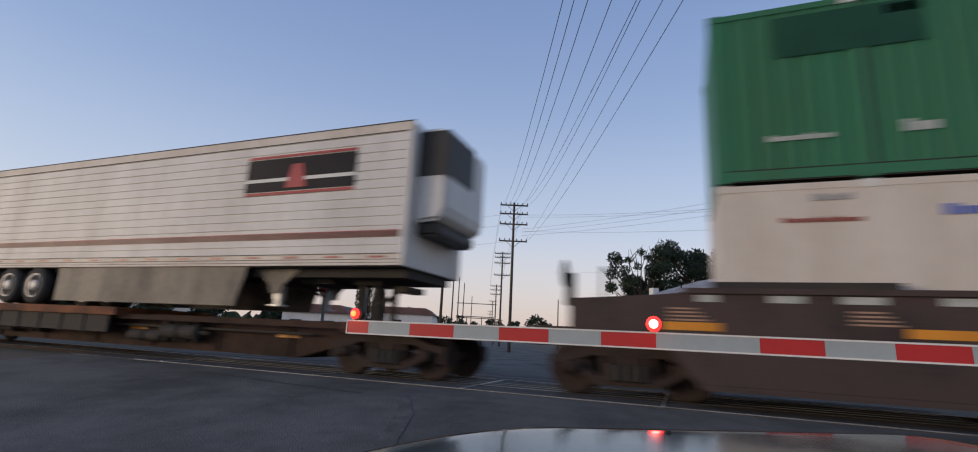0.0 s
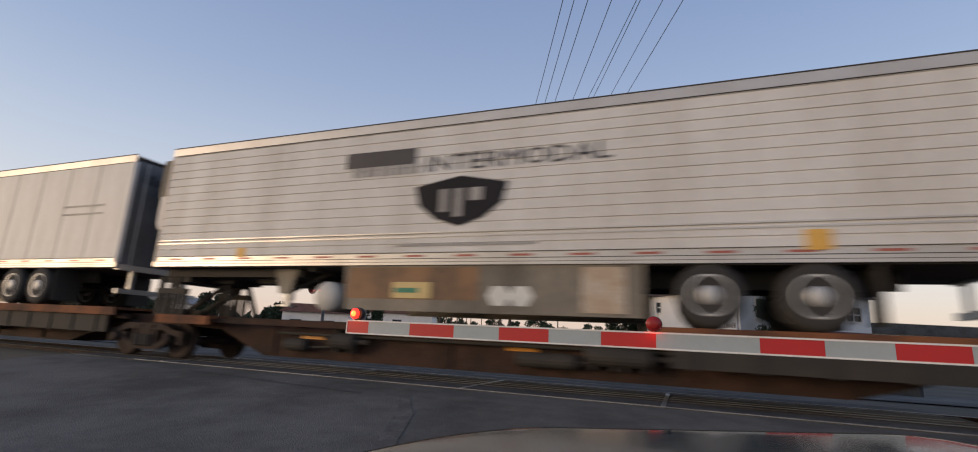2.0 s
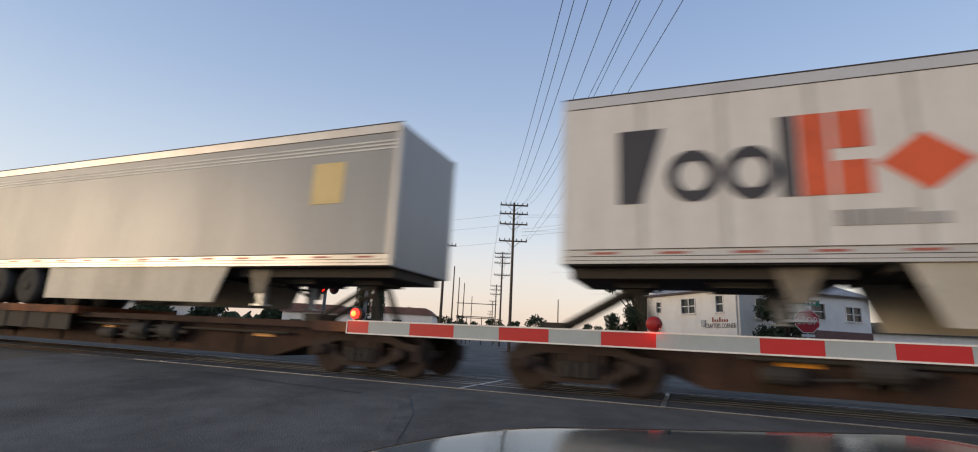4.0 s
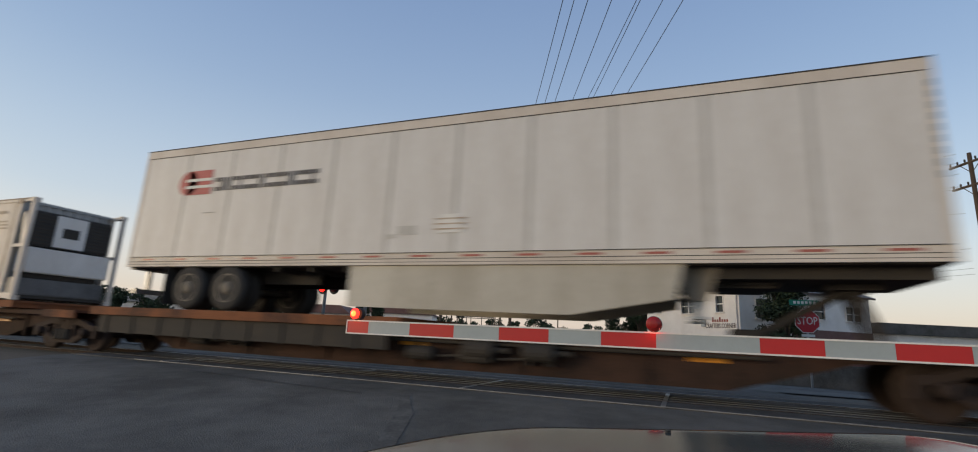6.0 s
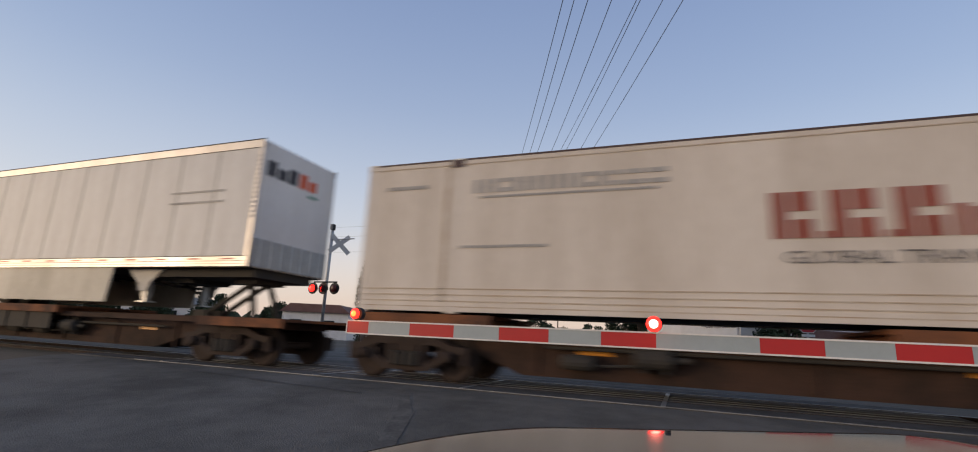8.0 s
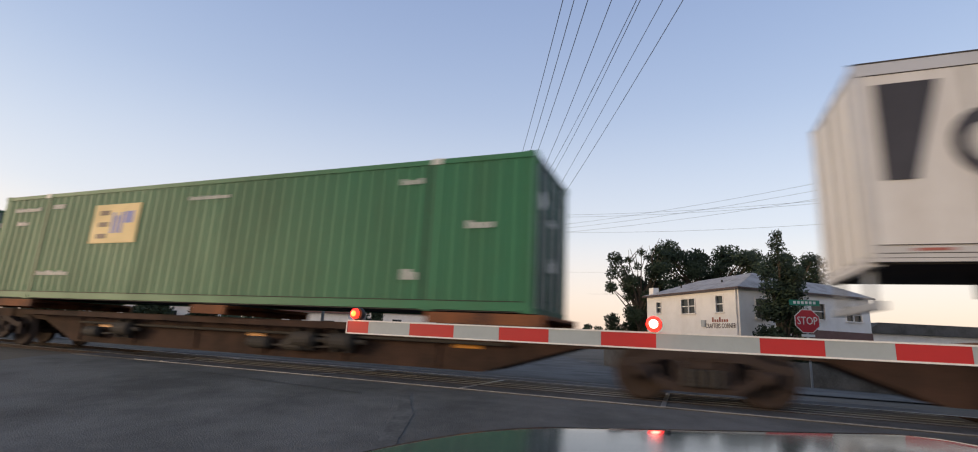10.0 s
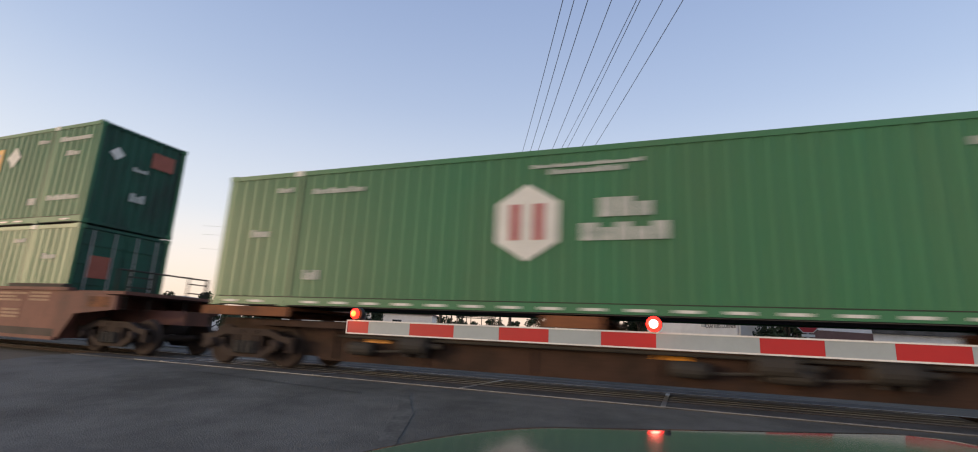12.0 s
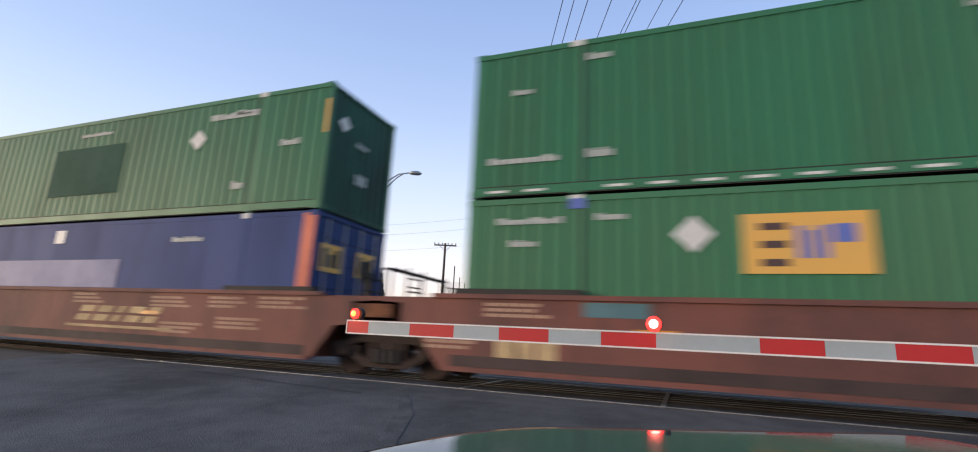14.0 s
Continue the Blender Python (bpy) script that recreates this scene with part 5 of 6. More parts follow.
for s in (199.4, 177.6, 173.15, 156.75, 139.0, 121.9, 117.7, 100.1, 81.05, 63.75, 59.2, 41.4, 23.0, 4.9, 0.5, -19.05, -39.4):
    truck(s)

# ---- the crossing gate in front of the car ----
ARM_Y, ARM_Z = 4.18, EYE + 0.03
gate = thing("crossing_gate", "lowered red and white striped crossing gate arm with lamps", "crossing gate", at=pose(0, ARM_Y, 0, 0, 0, 0))
STRIPES = (-3.08, -2.84, -2.39, -1.94, -1.51, -1.07, -0.64, -0.22, 0.49, 0.89, 1.29, 1.69, 2.1, 2.5, 2.9, 3.3, 3.7)
for k in range(len(STRIPES) - 1):
    bm = box(B(), STRIPES[k] + (0.001 if k else 0), STRIPES[k + 1], -0.012, 0.012, ARM_Z - 0.054, ARM_Z + 0.054)
    part("arm_stripe", bm, STRIPE_RED if k % 2 == 0 else STRIPE_GREY, gate, "red reflective stripe" if k % 2 == 0 else "pale grey reflective stripe")
bm = B()
for z in (ARM_Z - 0.066, ARM_Z + 0.054):
    box(bm, -3.085, 3.7, -0.018, 0.018, z, z + 0.012)
box(bm, -3.09, -3.08, -0.018, 0.018, ARM_Z - 0.066, ARM_Z + 0.066)
part("arm_rail", bm, EDGE_WHITE, gate, "pale edge rails of the arm")
FLASHERS = []


def gate_lamp(x, flashing):
    z = ARM_Z + 0.125
    body = part("lamp_housing", lathe(B(), [(0.0001, 0.06), (0.045, 0.055), (0.06, 0.03), (0.062, -0.02), (0.056, -0.025), (0.05, -0.022)], n=20, at=(x, 0, z)), BLACK, gate, "small black gate lamp housing", True)
    part("lamp_bracket", box(B(), x - 0.02, x + 0.02, -0.015, 0.015, ARM_Z + 0.06, z - 0.05), BLACK, gate)
    bm = B()
    lathe(bm, [(0.0001, -0.032), (0.034, -0.027), (0.056, -0.01), (0.058, 0.0)], n=20)
    bm.faces.ensure_lookup_table()
    for f in bm.faces:
        c = f.calc_center_median()
        f.material_index = 1 if (c.x ** 2 + c.z ** 2) ** 0.5 < 0.032 else 0
    if flashing:
        n0 = len(bm.faces)
        lathe(bm, [(0.058, 0.002), (0.056, 0.01), (0.03, 0.028), (0.0001, 0.032)], n=20)
        bm.faces.ensure_lookup_table()
        for f in bm.faces[n0:]:
            f.material_index = 2
    lens = part("lens", bm, [LAMP_ON, LAMP_CORE, LAMP_OFF] if flashing else [LAMP_ON, LAMP_TIP], gate, "red lamp lens")
    lens.location = (x, -0.055, z)
    if not flashing:
        lens.scale = (0.85, 1, 0.85)
    if flashing:
        FLASHERS.append((lens, (x, -0.055, z), 0.0))


gate_lamp(-2.975, False)
gate_lamp(-0.232, True)
bm = B()
lathe(bm, [(0.07, 0), (0.07, 2.9), (0.0001, 2.95)], axis="Z", n=16, at=(4.0, 0.25, 0.1))
part("mast", bm, GALV, gate, "grey steel gate mast")
part("gate_mechanism", box(box(B(), 3.65, 4.25, -0.2, 0.2, 1.1, 1.65, 0.03), 3.7, 4.3, -0.05, 0.5, 0.0, 0.16), GALV, gate)
part("counterweight", box(B(), 4.25, 4.9, -0.06, 0.06, 1.25, 1.5, 0.02), UNDER, gate)

# ---- flashing signal on the far side ----
SX, SY = -15.86, 19.5
signal = thing("crossing_signal", "grey crossing signal mast with flashing lamps and crossed boards", "crossing signal", at=pose(SX, SY, 0))
bm = lathe(B(), [(0.075, -0.05), (0.075, 6.0), (0.0001, 6.05)], axis="Z", n=16)
part("mast", bm, GALV, signal, smooth=True)
part("mast_cap", lathe(B(), [(0.0001, 6.35), (0.13, 6.3), (0.13, 6.05), (0.0001, 6.0)], axis="Z", n=14), BLACK, signal)
bm = tube(B(), (-0.64, -0.1, 3.5), (0.68, -0.1, 3.5), 0.035, n=8)
tube(bm, (-0.6, -0.1, 3.5), (-0.6, -0.1, 3.2), 0.03, n=8), tube(bm, (0.64, -0.1, 3.5), (0.64, -0.1, 3.2), 0.03, n=8)
part("lamp_bar", bm, BLACK, signal)
for x, lit in ((-0.6, 0.0), (0.0, 0.54), (0.64, None)):
    part("lamp_disc", lathe(B(), [(0.0001, -0.2), (0.27, -0.2), (0.27, -0.18), (0.12, -0.16), (0.1, 0.05), (0.0001, 0.08)], n=24, at=(x, 0, 3.19)), BLACK, signal, "black round lamp backing")
    bm = B()
    lathe(bm, [(0.0001, -0.05), (0.1, -0.04), (0.17, 0.0)], n=20)
    n0 = len(bm.faces)
    if lit is not None:
        lathe(bm, [(0.17, 0.004), (0.1, 0.045), (0.0001, 0.055)], n=20)
    bm.faces.ensure_lookup_table()
    for f in bm.faces[n0:]:
        f.material_index = 1
    lens = part("lens", bm, [LAMP_ON, LAMP_DULL] if lit is not None else [LAMP_DULL, LAMP_DULL], signal, "red signal lens")
    lens.location = (x, -0.27, 3.19)
    if lit is not None:
        FLASHERS.append((lens, (x, -0.27, 3.19), lit))
for ang in (42, -42):
    ob = part("crossed_board", box(B(), -0.62, 0.62, -0.012, 0.012, -0.11, 0.11), GALV, signal, "weathered crossed board seen from behind")
    ob.matrix_basis = pose(0.42, 0.12 + ang * 0.0005, 5.35, 0, ang, 55)
part("side_arm", tube(B(), (0, 0, 5.55), (1.25, 0.1, 5.6), 0.03, n=8), GALV, signal)

# ---- poles, wires and street lamp ----
FWD = Vector((-0.368, 0.93, 0))
SIDE = Vector((0.93, 0.368, 0))


def power_pole(base, tall, arms, label="tall wooden utility pole with crossarms", along=SIDE, half=1.2, r=0.15):
    ob = thing("utility_pole", label, "utility pole", "utility poles", at=pose(*base))
    part("shaft", tube(B(), (0, 0, -0.1), (0, 0, tall), r, r * 0.65, n=10), WOOD, ob)
    for z in arms:
        bm = B()
        d = along * half
        tube(bm, tuple(-d + Vector((0, 0, z))), tuple(d + Vector((0, 0, z))), 0.07, n=6)
        arm = part("crossarm", bm, WOOD, ob)
        bm = B()
        for k in (-0.95, -0.6, -0.25, 0.25, 0.6, 0.95):
            c = along * half * k
            lathe(bm, [(0.03, 0), (0.05, 0.06), (0.045, 0.16), (0.0001, 0.18)], axis="Z", n=8, at=(c.x, c.y, z + 0.07))
        part("insulator", bm, BLACK, arm)
        bm = B()
        for k in (-0.5, 0.5):
            c = along * half * k
            tube(bm, (c.x, c.y, z - 0.03), (0, 0, z - 0.6), 0.02, n=6)
        part("brace", bm, WOOD, arm)
    return ob


def spot(px, depth, z):
    """A place so far along the view and so far to the side."""
    v = FWD * depth + SIDE * px
    return (v.x, v.y, z)


P1 = 44.0
power_pole(spot(2.2, P1, 0), 13.3, (13.05, 12.25, 11.3, 9.75), half=1.25)
power_pole(spot(2.13, 70, 0), 13.1, (12.85, 12.3, 11.5, 9.8), half=1.1)
power_pole(spot(2.15, 104, 0), 11.9, (11.6, 10.8, 9.9))
power_pole(spot(2.2, 150, 0), 11.8, (11.6, 10.6))
power_pole(spot(2.3, 215, 0), 12.0, (11.8, 10.6))
power_pole(spot(-4.05, 47, 0), 9.8, (9.6,), "plain wooden pole with one crossarm", half=1.05)
for px, dp, tall in ((-3.87, 60, 9.4), (-3.99, 75, 9.75), (-3.63, 85, 10.0), (-2.64, 100, 9.0), (10.07, 70, 6.8)):
    power_pole(spot(px, dp, 0), tall, (), "plain thin wooden pole", r=0.1)
ranch = thing("yard_gate_frame", "thin steel frame between poles far off", "steel frame", at=pose(*spot(-0.6, 75, 0)))
bm = B()
for z in (3.9, 4.1, 6.0):
    tube(bm, tuple(SIDE * -3.6 + Vector((0, 0, z))), tuple(SIDE * 2.0 + Vector((0, 0, z))), 0.06, n=6)
for k in (-2.0, 0.2, 1.9):
    tube(bm, tuple(SIDE * k), tuple(SIDE * k + Vector((0, 0, 4.1))), 0.06, n=6)
part("frame", bm, UNDER, ranch)


def wire(a, b, sag, r=0.0075, label="thin dark overhead power wire"):
    cu = bpy.data.curves.new("wire", "CURVE")
    cu.dimensions, cu.bevel_depth, cu.bevel_resolution = "3D", r, 1
    sp = cu.splines.new("POLY")
    sp.points.add(20)
    a, b = Vector(a), Vector(b)
    for i in range(21):
        k = i / 20
        p = a.lerp(b, k)
        sp.points[i].co = (p.x, p.y, p.z - 4 * sag * k * (1 - k), 1)
    cu.materials.append(UNDER)
    ob = new("power_wire", cu)
    return tagged(ob, label, "wire", "overhead wires")


# the wires that pass over the car: offset and height at the pole, and 8.5 m ahead of the car
def long_wire(px, pz, qx, qz, far=-30.0, end=9.0):
    cu = bpy.data.curves.new("wire", "CURVE")
    cu.dimensions, cu.bevel_depth, cu.bevel_resolution = "3D", 0.0075, 1
    sp = cu.splines.new("POLY")
    sp.points.add(30)
    for i in range(31):
        d = P1 + (far - P1) * i / 30
        x = px + (qx - px) * (P1 - d) / (P1 - 8.5)
        z = pz * (d - 8.5) * (d - far) / ((P1 - 8.5) * (P1 - far)) + qz * (d - P1) * (d - far) / ((8.5 - P1) * (8.5 - far)) + end * (d - P1) * (d - 8.5) / ((far - P1) * (far - 8.5))
        sp.points[i].co = (*spot(x, d, z), 1)
    cu.materials.append(UNDER)
    return tagged(new("power_wire", cu), "thin dark overhead power wire", "wire", "overhead wires")


for row in ((1.15, 13.15, 1.17, 7.55), (1.65, 13.15, 1.36, 7.47), (1.94, 13.15, 1.55, 7.25), (2.78, 13.15, 2.07, 7.56), (2.95, 13.15, 2.69, 7.96), (3.41, 13.15, 2.66, 7.72), (3.29, 9.85, 3.3, 8.18), (3.45, 9.85, 3.2, 7.26)):
    long_wire(*row)
for k in range(2):
    for px in (1.0, 2.9):
        wire(spot(px, P1, 13.1 - k * 0.8), spot(px - 0.2, 70, 12.9 - k * 0.6), 0.4)
        wire(spot(px - 0.2, 70, 12.9 - k * 0.6), spot(px - 0.2, 104, 11.6 - k), 0.5)
# pole beyond the right edge and the wires from it
power_pole(spot(25.3, 25.0, 0), 12.1, (10.35, 11.6), "wooden utility pole with crossarms beside the side street", along=FWD, half=1.2)
for z, (qx, d, qz) in ((12.0, (3.0, P1, 10.9)), (11.5, (3.0, P1, 10.6)), (10.9, (3.0, P1, 10.3)), (10.2, (3.0, P1, 12.2)), (10.05, (3.0, P1, 12.0)), (8.75, (2.9, P1, 10.7)), (6.9, (9.0, 70, 10.6)), (5.9, (16.0, 70, 8.0)), (5.6, (14.0, 70, 7.8))):
    wire(spot(24.6, 25.0, z), spot(qx, d, qz), 0.45)
for z, w in ((11.3, 10.4), (9.75, 8.9), (12.3, 11.3)):
    wire(spot(2.2, P1, z), spot(-30, 52, w), 0.7)

lampx = spot(-6.72, 28.6, 0)
lamp = thing("street_lamp", "tall grey steel street lamp with a curved double arm", "street lamp", at=pose(*lampx))
part("pole", tube(B(), (0, 0, -0.1), (0, 0, 9.3), 0.11, 0.07, n=14), GALV, lamp, smooth=True)
bm = B()
pts = [(0, 9.2), (0.5, 10.0), (1.2, 10.52), (1.9, 10.65)]
pts2 = [(0, 8.65), (0.5, 9.6), (1.1, 10.28), (1.5, 10.58)]
for pl in (pts, pts2):
    for (a, b), (c, d) in zip(pl, pl[1:]):
        tube(bm, tuple(SIDE * a + Vector((0, 0, b))), tuple(SIDE * c + Vector((0, 0, d))), 0.04, n=8)
part("arm", bm, GALV, lamp)
bm = B()
e = SIDE * 2.2
lathe(bm, [(0.0001, 0.0), (0.16, 0.03), (0.2, 0.12), (0.12, 0.22), (0.0001, 0.26)], axis="Z", n=16)
for v in bm.verts:
    o = v.co.copy()
    v.co = SIDE * (o.x * 2.0) + Vector((-SIDE.y, SIDE.x, 0)) * o.y + Vector((0, 0, o.z + 10.52)) + e
part("lamp_head", bm, GALV, lamp, "rounded grey lamp head", smooth=True)

# ---- trees ----


def leaf_cloud(clumps, count, size, seed):
    """Crown: small bent leaf sprays scattered over the shells of many clumps."""
    r = random.Random(seed)
    vs, fs = [], []
    tot = sum(c[3] ** 2 for c in clumps)
    for cx, cy, cz, cr, sq in clumps:
        for _ in range(int(count * cr * cr / tot)):
            d = Vector((r.gauss(0, 1), r.gauss(0, 1), r.gauss(0, 1))).normalized()
            k = cr * (0.2 + 1.05 * r.random() ** 0.6)
            c = Vector((cx + d.x * k, cy + d.y * k, cz + d.z * k * sq))
            a = Vector((r.gauss(0, 1), r.gauss(0, 1), r.gauss(0, 1))).normalized() * size * r.uniform(0.5, 1.3)
            b = a.orthogonal().normalized() * size * r.uniform(0.3, 0.7)
            n = len(vs)
            vs += [c - a, c + b * 0.8, c + a, c - b]
            fs += [(n, n + 1, n + 2, n + 3)]
    me = bpy.data.meshes.new("crown")
    me.from_pydata([tuple(v) for v in vs], [], fs)
    me.materials.append(LEAF)
    return me


def tree(base, tall, clumps, label, count=6000, size=0.22, seed=1, trunk=0.22, name="tree", bare=0):
    ob = thing(name, label, "tree", "trees", at=pose(*base))
    bm = B()
    top = tall * 0.55
    tube(bm, (0, 0, -0.1), (0.05, 0.05, top * 0.5), trunk, trunk * 0.75, n=10)
    tube(bm, (0.05, 0.05, top * 0.48), (0, 0, top), trunk * 0.75, trunk * 0.4, n=10)
    part("trunk", bm, BARK, ob)
    bm = B()
    r = random.Random(seed)
    for cx, cy, cz, cr, sq in clumps:
        h = min(top, cz * 0.6) * r.uniform(0.6, 1.0)
        mid = Vector((cx * 0.5, cy * 0.5, (h + cz) / 2 + 0.2))
        tube(bm, (0, 0, h), mid, trunk * 0.35, trunk * 0.2, n=6)
        tube(bm, mid, (cx, cy, cz), trunk * 0.2, 0.02, n=6)
    for _ in range(bare):
        a = Vector((r.uniform(-1, 1), r.uniform(-1, 1), tall * r.uniform(0.8, 0.9)))
        b = a + Vector((r.uniform(-0.6, 0.9), r.uniform(-0.4, 0.4), r.uniform(0.9, 1.8)))
        tube(bm, a, b, 0.04, 0.012, n=5)
    part("branchwork", bm, BARK, ob)
    crown = new("crown", leaf_cloud(clumps, count, size, seed))
    crown.parent = ob
    return ob


def clump_set(seed, n, wide, deep, z0, z1, r0, r1, taper=0.5):
    r = random.Random(seed)
    out = []
    for i in range(n):
        k = r.random()
        w = 1 - taper * k
        out.append((r.uniform(-wide, wide) * w, r.uniform(-deep, deep) * w, z0 + (z1 - z0) * k, r.uniform(r0, r1) * (1 - 0.35 * k), r.uniform(0.7, 1)))
    return out


tree(spot(12.15, 20.6, 0), 6.2, clump_set(2, 36, 0.8, 0.7, 0.5, 4.6, 0.38, 0.62, 0.3) + [(0, 0, 5.1, 0.42, 1), (-0.1, 0, 5.7, 0.28, 1), (-0.05, 0, 6.1, 0.2, 1)], "dense dark bushy tree beside the white house", 17000, 0.085, 2, 0.16)
tree(spot(17.6, 29, 0), 6.6, clump_set(3, 54, 2.0, 1.6, 2.6, 6.7, 0.5, 0.85, 0.35), "dark leafy tree behind the white house", 15000, 0.11, 3, 0.2)
tree(spot(18.6, 42, 0), 9.4, clump_set(4, 130, 6.0, 2.2, 2.6, 9.3, 0.75, 1.3, 0.22), "broad dark tree behind the white house", 42000, 0.17, 4, 0.3)
tree(spot(12.6, 41, 0), 9.2, clump_set(5, 58, 2.5, 1.7, 1.6, 8.8, 0.42, 0.85, 0.15), "dark leafy tree with a few bare twigs", 13000, 0.13, 5, 0.25, bare=8)
for px, d, tall, w, sd in ((-8.85, 37, 7.4, 0.5, 6), (-7.75, 37, 5.7, 0.4, 7)):
    cl = [(0, 0, 0.8 + tall * 0.062 * i, w * (0.35 + 0.65 * (sin(pi * min(1, (i + 3) / 20))) ** 0.7) * (1 if i < 9 else max(0.12, 1 - (i - 8) * 0.14)), 1.4) for i in range(15)]
    tree(spot(px, d, 0), tall, cl, "slender dark cypress tree", 4500, 0.09, sd, 0.1, "cypress_tree")
for i, (px, d, tall) in enumerate(((-44, 60, 5.2), (-38, 58, 4.6), (-33, 62, 5.0), (-27, 66, 4.6), (-52, 62, 5.4))):
    tree(spot(px, d, 0), tall, clump_set(30 + i, 16, 2.4, 1.6, 1.6, tall * 0.9, 0.6, 1.1, 0.4), "bushy dark tree beyond the tracks", 3500, 0.2, 30 + i, 0.2)
rr = random.Random(9)
for i in range(26):
    d = rr.uniform(150, 230)
    px = d * (-0.42 + 0.9 * i / 26 + rr.uniform(-0.01, 0.01))
    tall = rr.uniform(6.5, 11.0)
    tree(spot(px, d, 0), tall, clump_set(60 + i, 9, 3.6, 2.0, tall * 0.4, tall * 0.85, 1.0, 1.9, 0.4), "small dark tree on the skyline", 700, 0.5, 60 + i, 0.25)
bm = B()
for i in range(70):
    d = 260 + rr.uniform(-20, 40)
    px = -260 + i * 8.5 + rr.uniform(-3, 3)
    c = spot(px, d, 0)
    for _ in range(3):
        lathe(bm, [(0.001, rr.uniform(4, 8)), (rr.uniform(3, 6), rr.uniform(2, 3.5)), (rr.uniform(5, 7), -0.5)], axis="Z", n=7, at=(c[0] + rr.uniform(-4, 4), c[1] + rr.uniform(-4, 4), 0))
for v in bm.verts:
    v.co += Vector((rr.uniform(-1, 1), rr.uniform(-1, 1), rr.uniform(-0.8, 0.8) if v.co.z > 1 else 0))
solid("far_woods", bm, LEAF, "dark low treeline on the horizon", "trees", kind="stuff")

# ---- the white house ----
CORNER = Vector((2.18, 24.5, 0))
HU, HW = Vector((0.79, 0.613, 0)), Vector((-0.613, 0.79, 0))
ang = math.degrees(math.atan2(HU.y, HU.x))
house = thing("house", "white stucco single-storey house with a grey shingled hip roof", "house", at=pose(CORNER.x, CORNER.y, 0, 0, 0, ang))
EAVE = 3.95


def house_wall(name, x0, x1, y0, y1, z0, z1, holes, axis):
    """A wall as blocks round its window openings; axis is the way it runs."""
    bm = B()
    lo, hi = (x0, x1) if axis == "x" else (y0, y1)
    cuts = sorted({lo, hi, *[h[0] for h in holes], *[h[1] for h in holes]})
    for a, b in zip(cuts, cuts[1:]):
        hole = next((h for h in holes if h[0] <= a and b <= h[1]), None)
        spans = [(z0, hole[2]), (hole[3], z1)] if hole else [(z0, z1)]
        for c, d in spans:
            box(bm, *((a, b, y0, y1) if axis == "x" else (x0, x1, a, b)), c, d)
    bmesh.ops.remove_doubles(bm, verts=bm.verts, dist=0.001)
    return part(name, bm, STUCCO, house)


def house_window(x0, x1, z0, z1, wall, axis, at, mid=True):
    bm = B()

    def put(a, b, c, d, o0, o1):
        box(bm, *((a, b, at + o0, at + o1) if axis == "x" else (at + o0, at + o1, a, b)), c, d)
    put(x0 - 0.05, x1 + 0.05, z1, z1 + 0.06, -0.03, 0.06)
    put(x0 - 0.05, x0, z0, z1, -0.03, 0.06), put(x1, x1 + 0.05, z0, z1, -0.03, 0.06)
    if mid:
        put((x0 + x1) / 2 - 0.025, (x0 + x1) / 2 + 0.025, z0, z1, 0.0, 0.05)
    put(x0, x1, (z0 + z1) / 2 - 0.02, (z0 + z1) / 2 + 0.02, 0.0, 0.05)
    win = part("window", bm, STUCCO, house, "white framed window")
    bm = B()
    put(x0, x1, z0, z1, 0.06, 0.08)
    part("pane", bm, PANE, win, "dark window pane")
    bm = B()
    put(x0 - 0.08, x1 + 0.08, z0 - 0.05, z0, -0.07, 0.06)
    part("sill", bm, STUCCO, win)


west = [(0.95, 1.4, 2.95, 3.68), (2.85, 3.85, 2.95, 3.65), (5.55, 5.95, 3.05, 3.6)]
house_wall("wall", 0, 0.2, 0.2, 6.85, -0.05, EAVE, west, "y")
for a, b, c, d in west:
    house_window(a, b, c, d, None, "y", 0.0, b - a > 0.8)
south = [(0.9, 1.6, 2.7, 3.55), (4.0, 4.8, 2.85, 3.55), (6.1, 7.05, 2.85, 3.5)]
house_wall("wall", 0, 7.6, 0, 0.2, -0.05, EAVE, south, "x")
for a, b, c, d in south:
    house_window(a, b, c, d, None, "x", 0.0, b - a > 0.8)
house_wall("wall", 7.4, 7.6, 0.2, 6.85, -0.05, EAVE, [], "y")
house_wall("wall", 0.2, 7.4, 6.65, 6.85, -0.05, EAVE, [], "x")


def hip(x0, x1, y0, y1, z, over, r0, r1):
    """A hip roof with thin eaves; r0 and r1 are the ends of its ridge."""
    bm = B()
    a, b, c, d = x0 - over, x1 + over, y0 - over, y1 + over
    base = [bm.verts.new(v) for v in ((a, c, z), (b, c, z), (b, d, z), (a, d, z))]
    low = [bm.verts.new((v.co.x, v.co.y, z - 0.05)) for v in base]
    p, q = bm.verts.new(r0), bm.verts.new(r1)
    if abs(r1[1] - r0[1]) > abs(r1[0] - r0[0]):
        faces = ((0, 1, "p"), (1, 2, "q", "p"), (2, 3, "q"), (3, 0, "p", "q"))
    else:
        faces = ((0, 1, "q", "p"), (1, 2, "q"), (2, 3, "p", "q"), (3, 0, "p"))
    for f in faces:
        bm.faces.new([p if k == "p" else q if k == "q" else base[k] for k in f])
    for i in range(4):
        bm.faces.new((base[i], base[(i + 1) % 4], low[(i + 1) % 4], low[i]))
    bm.faces.new(low[::-1])
    return bm


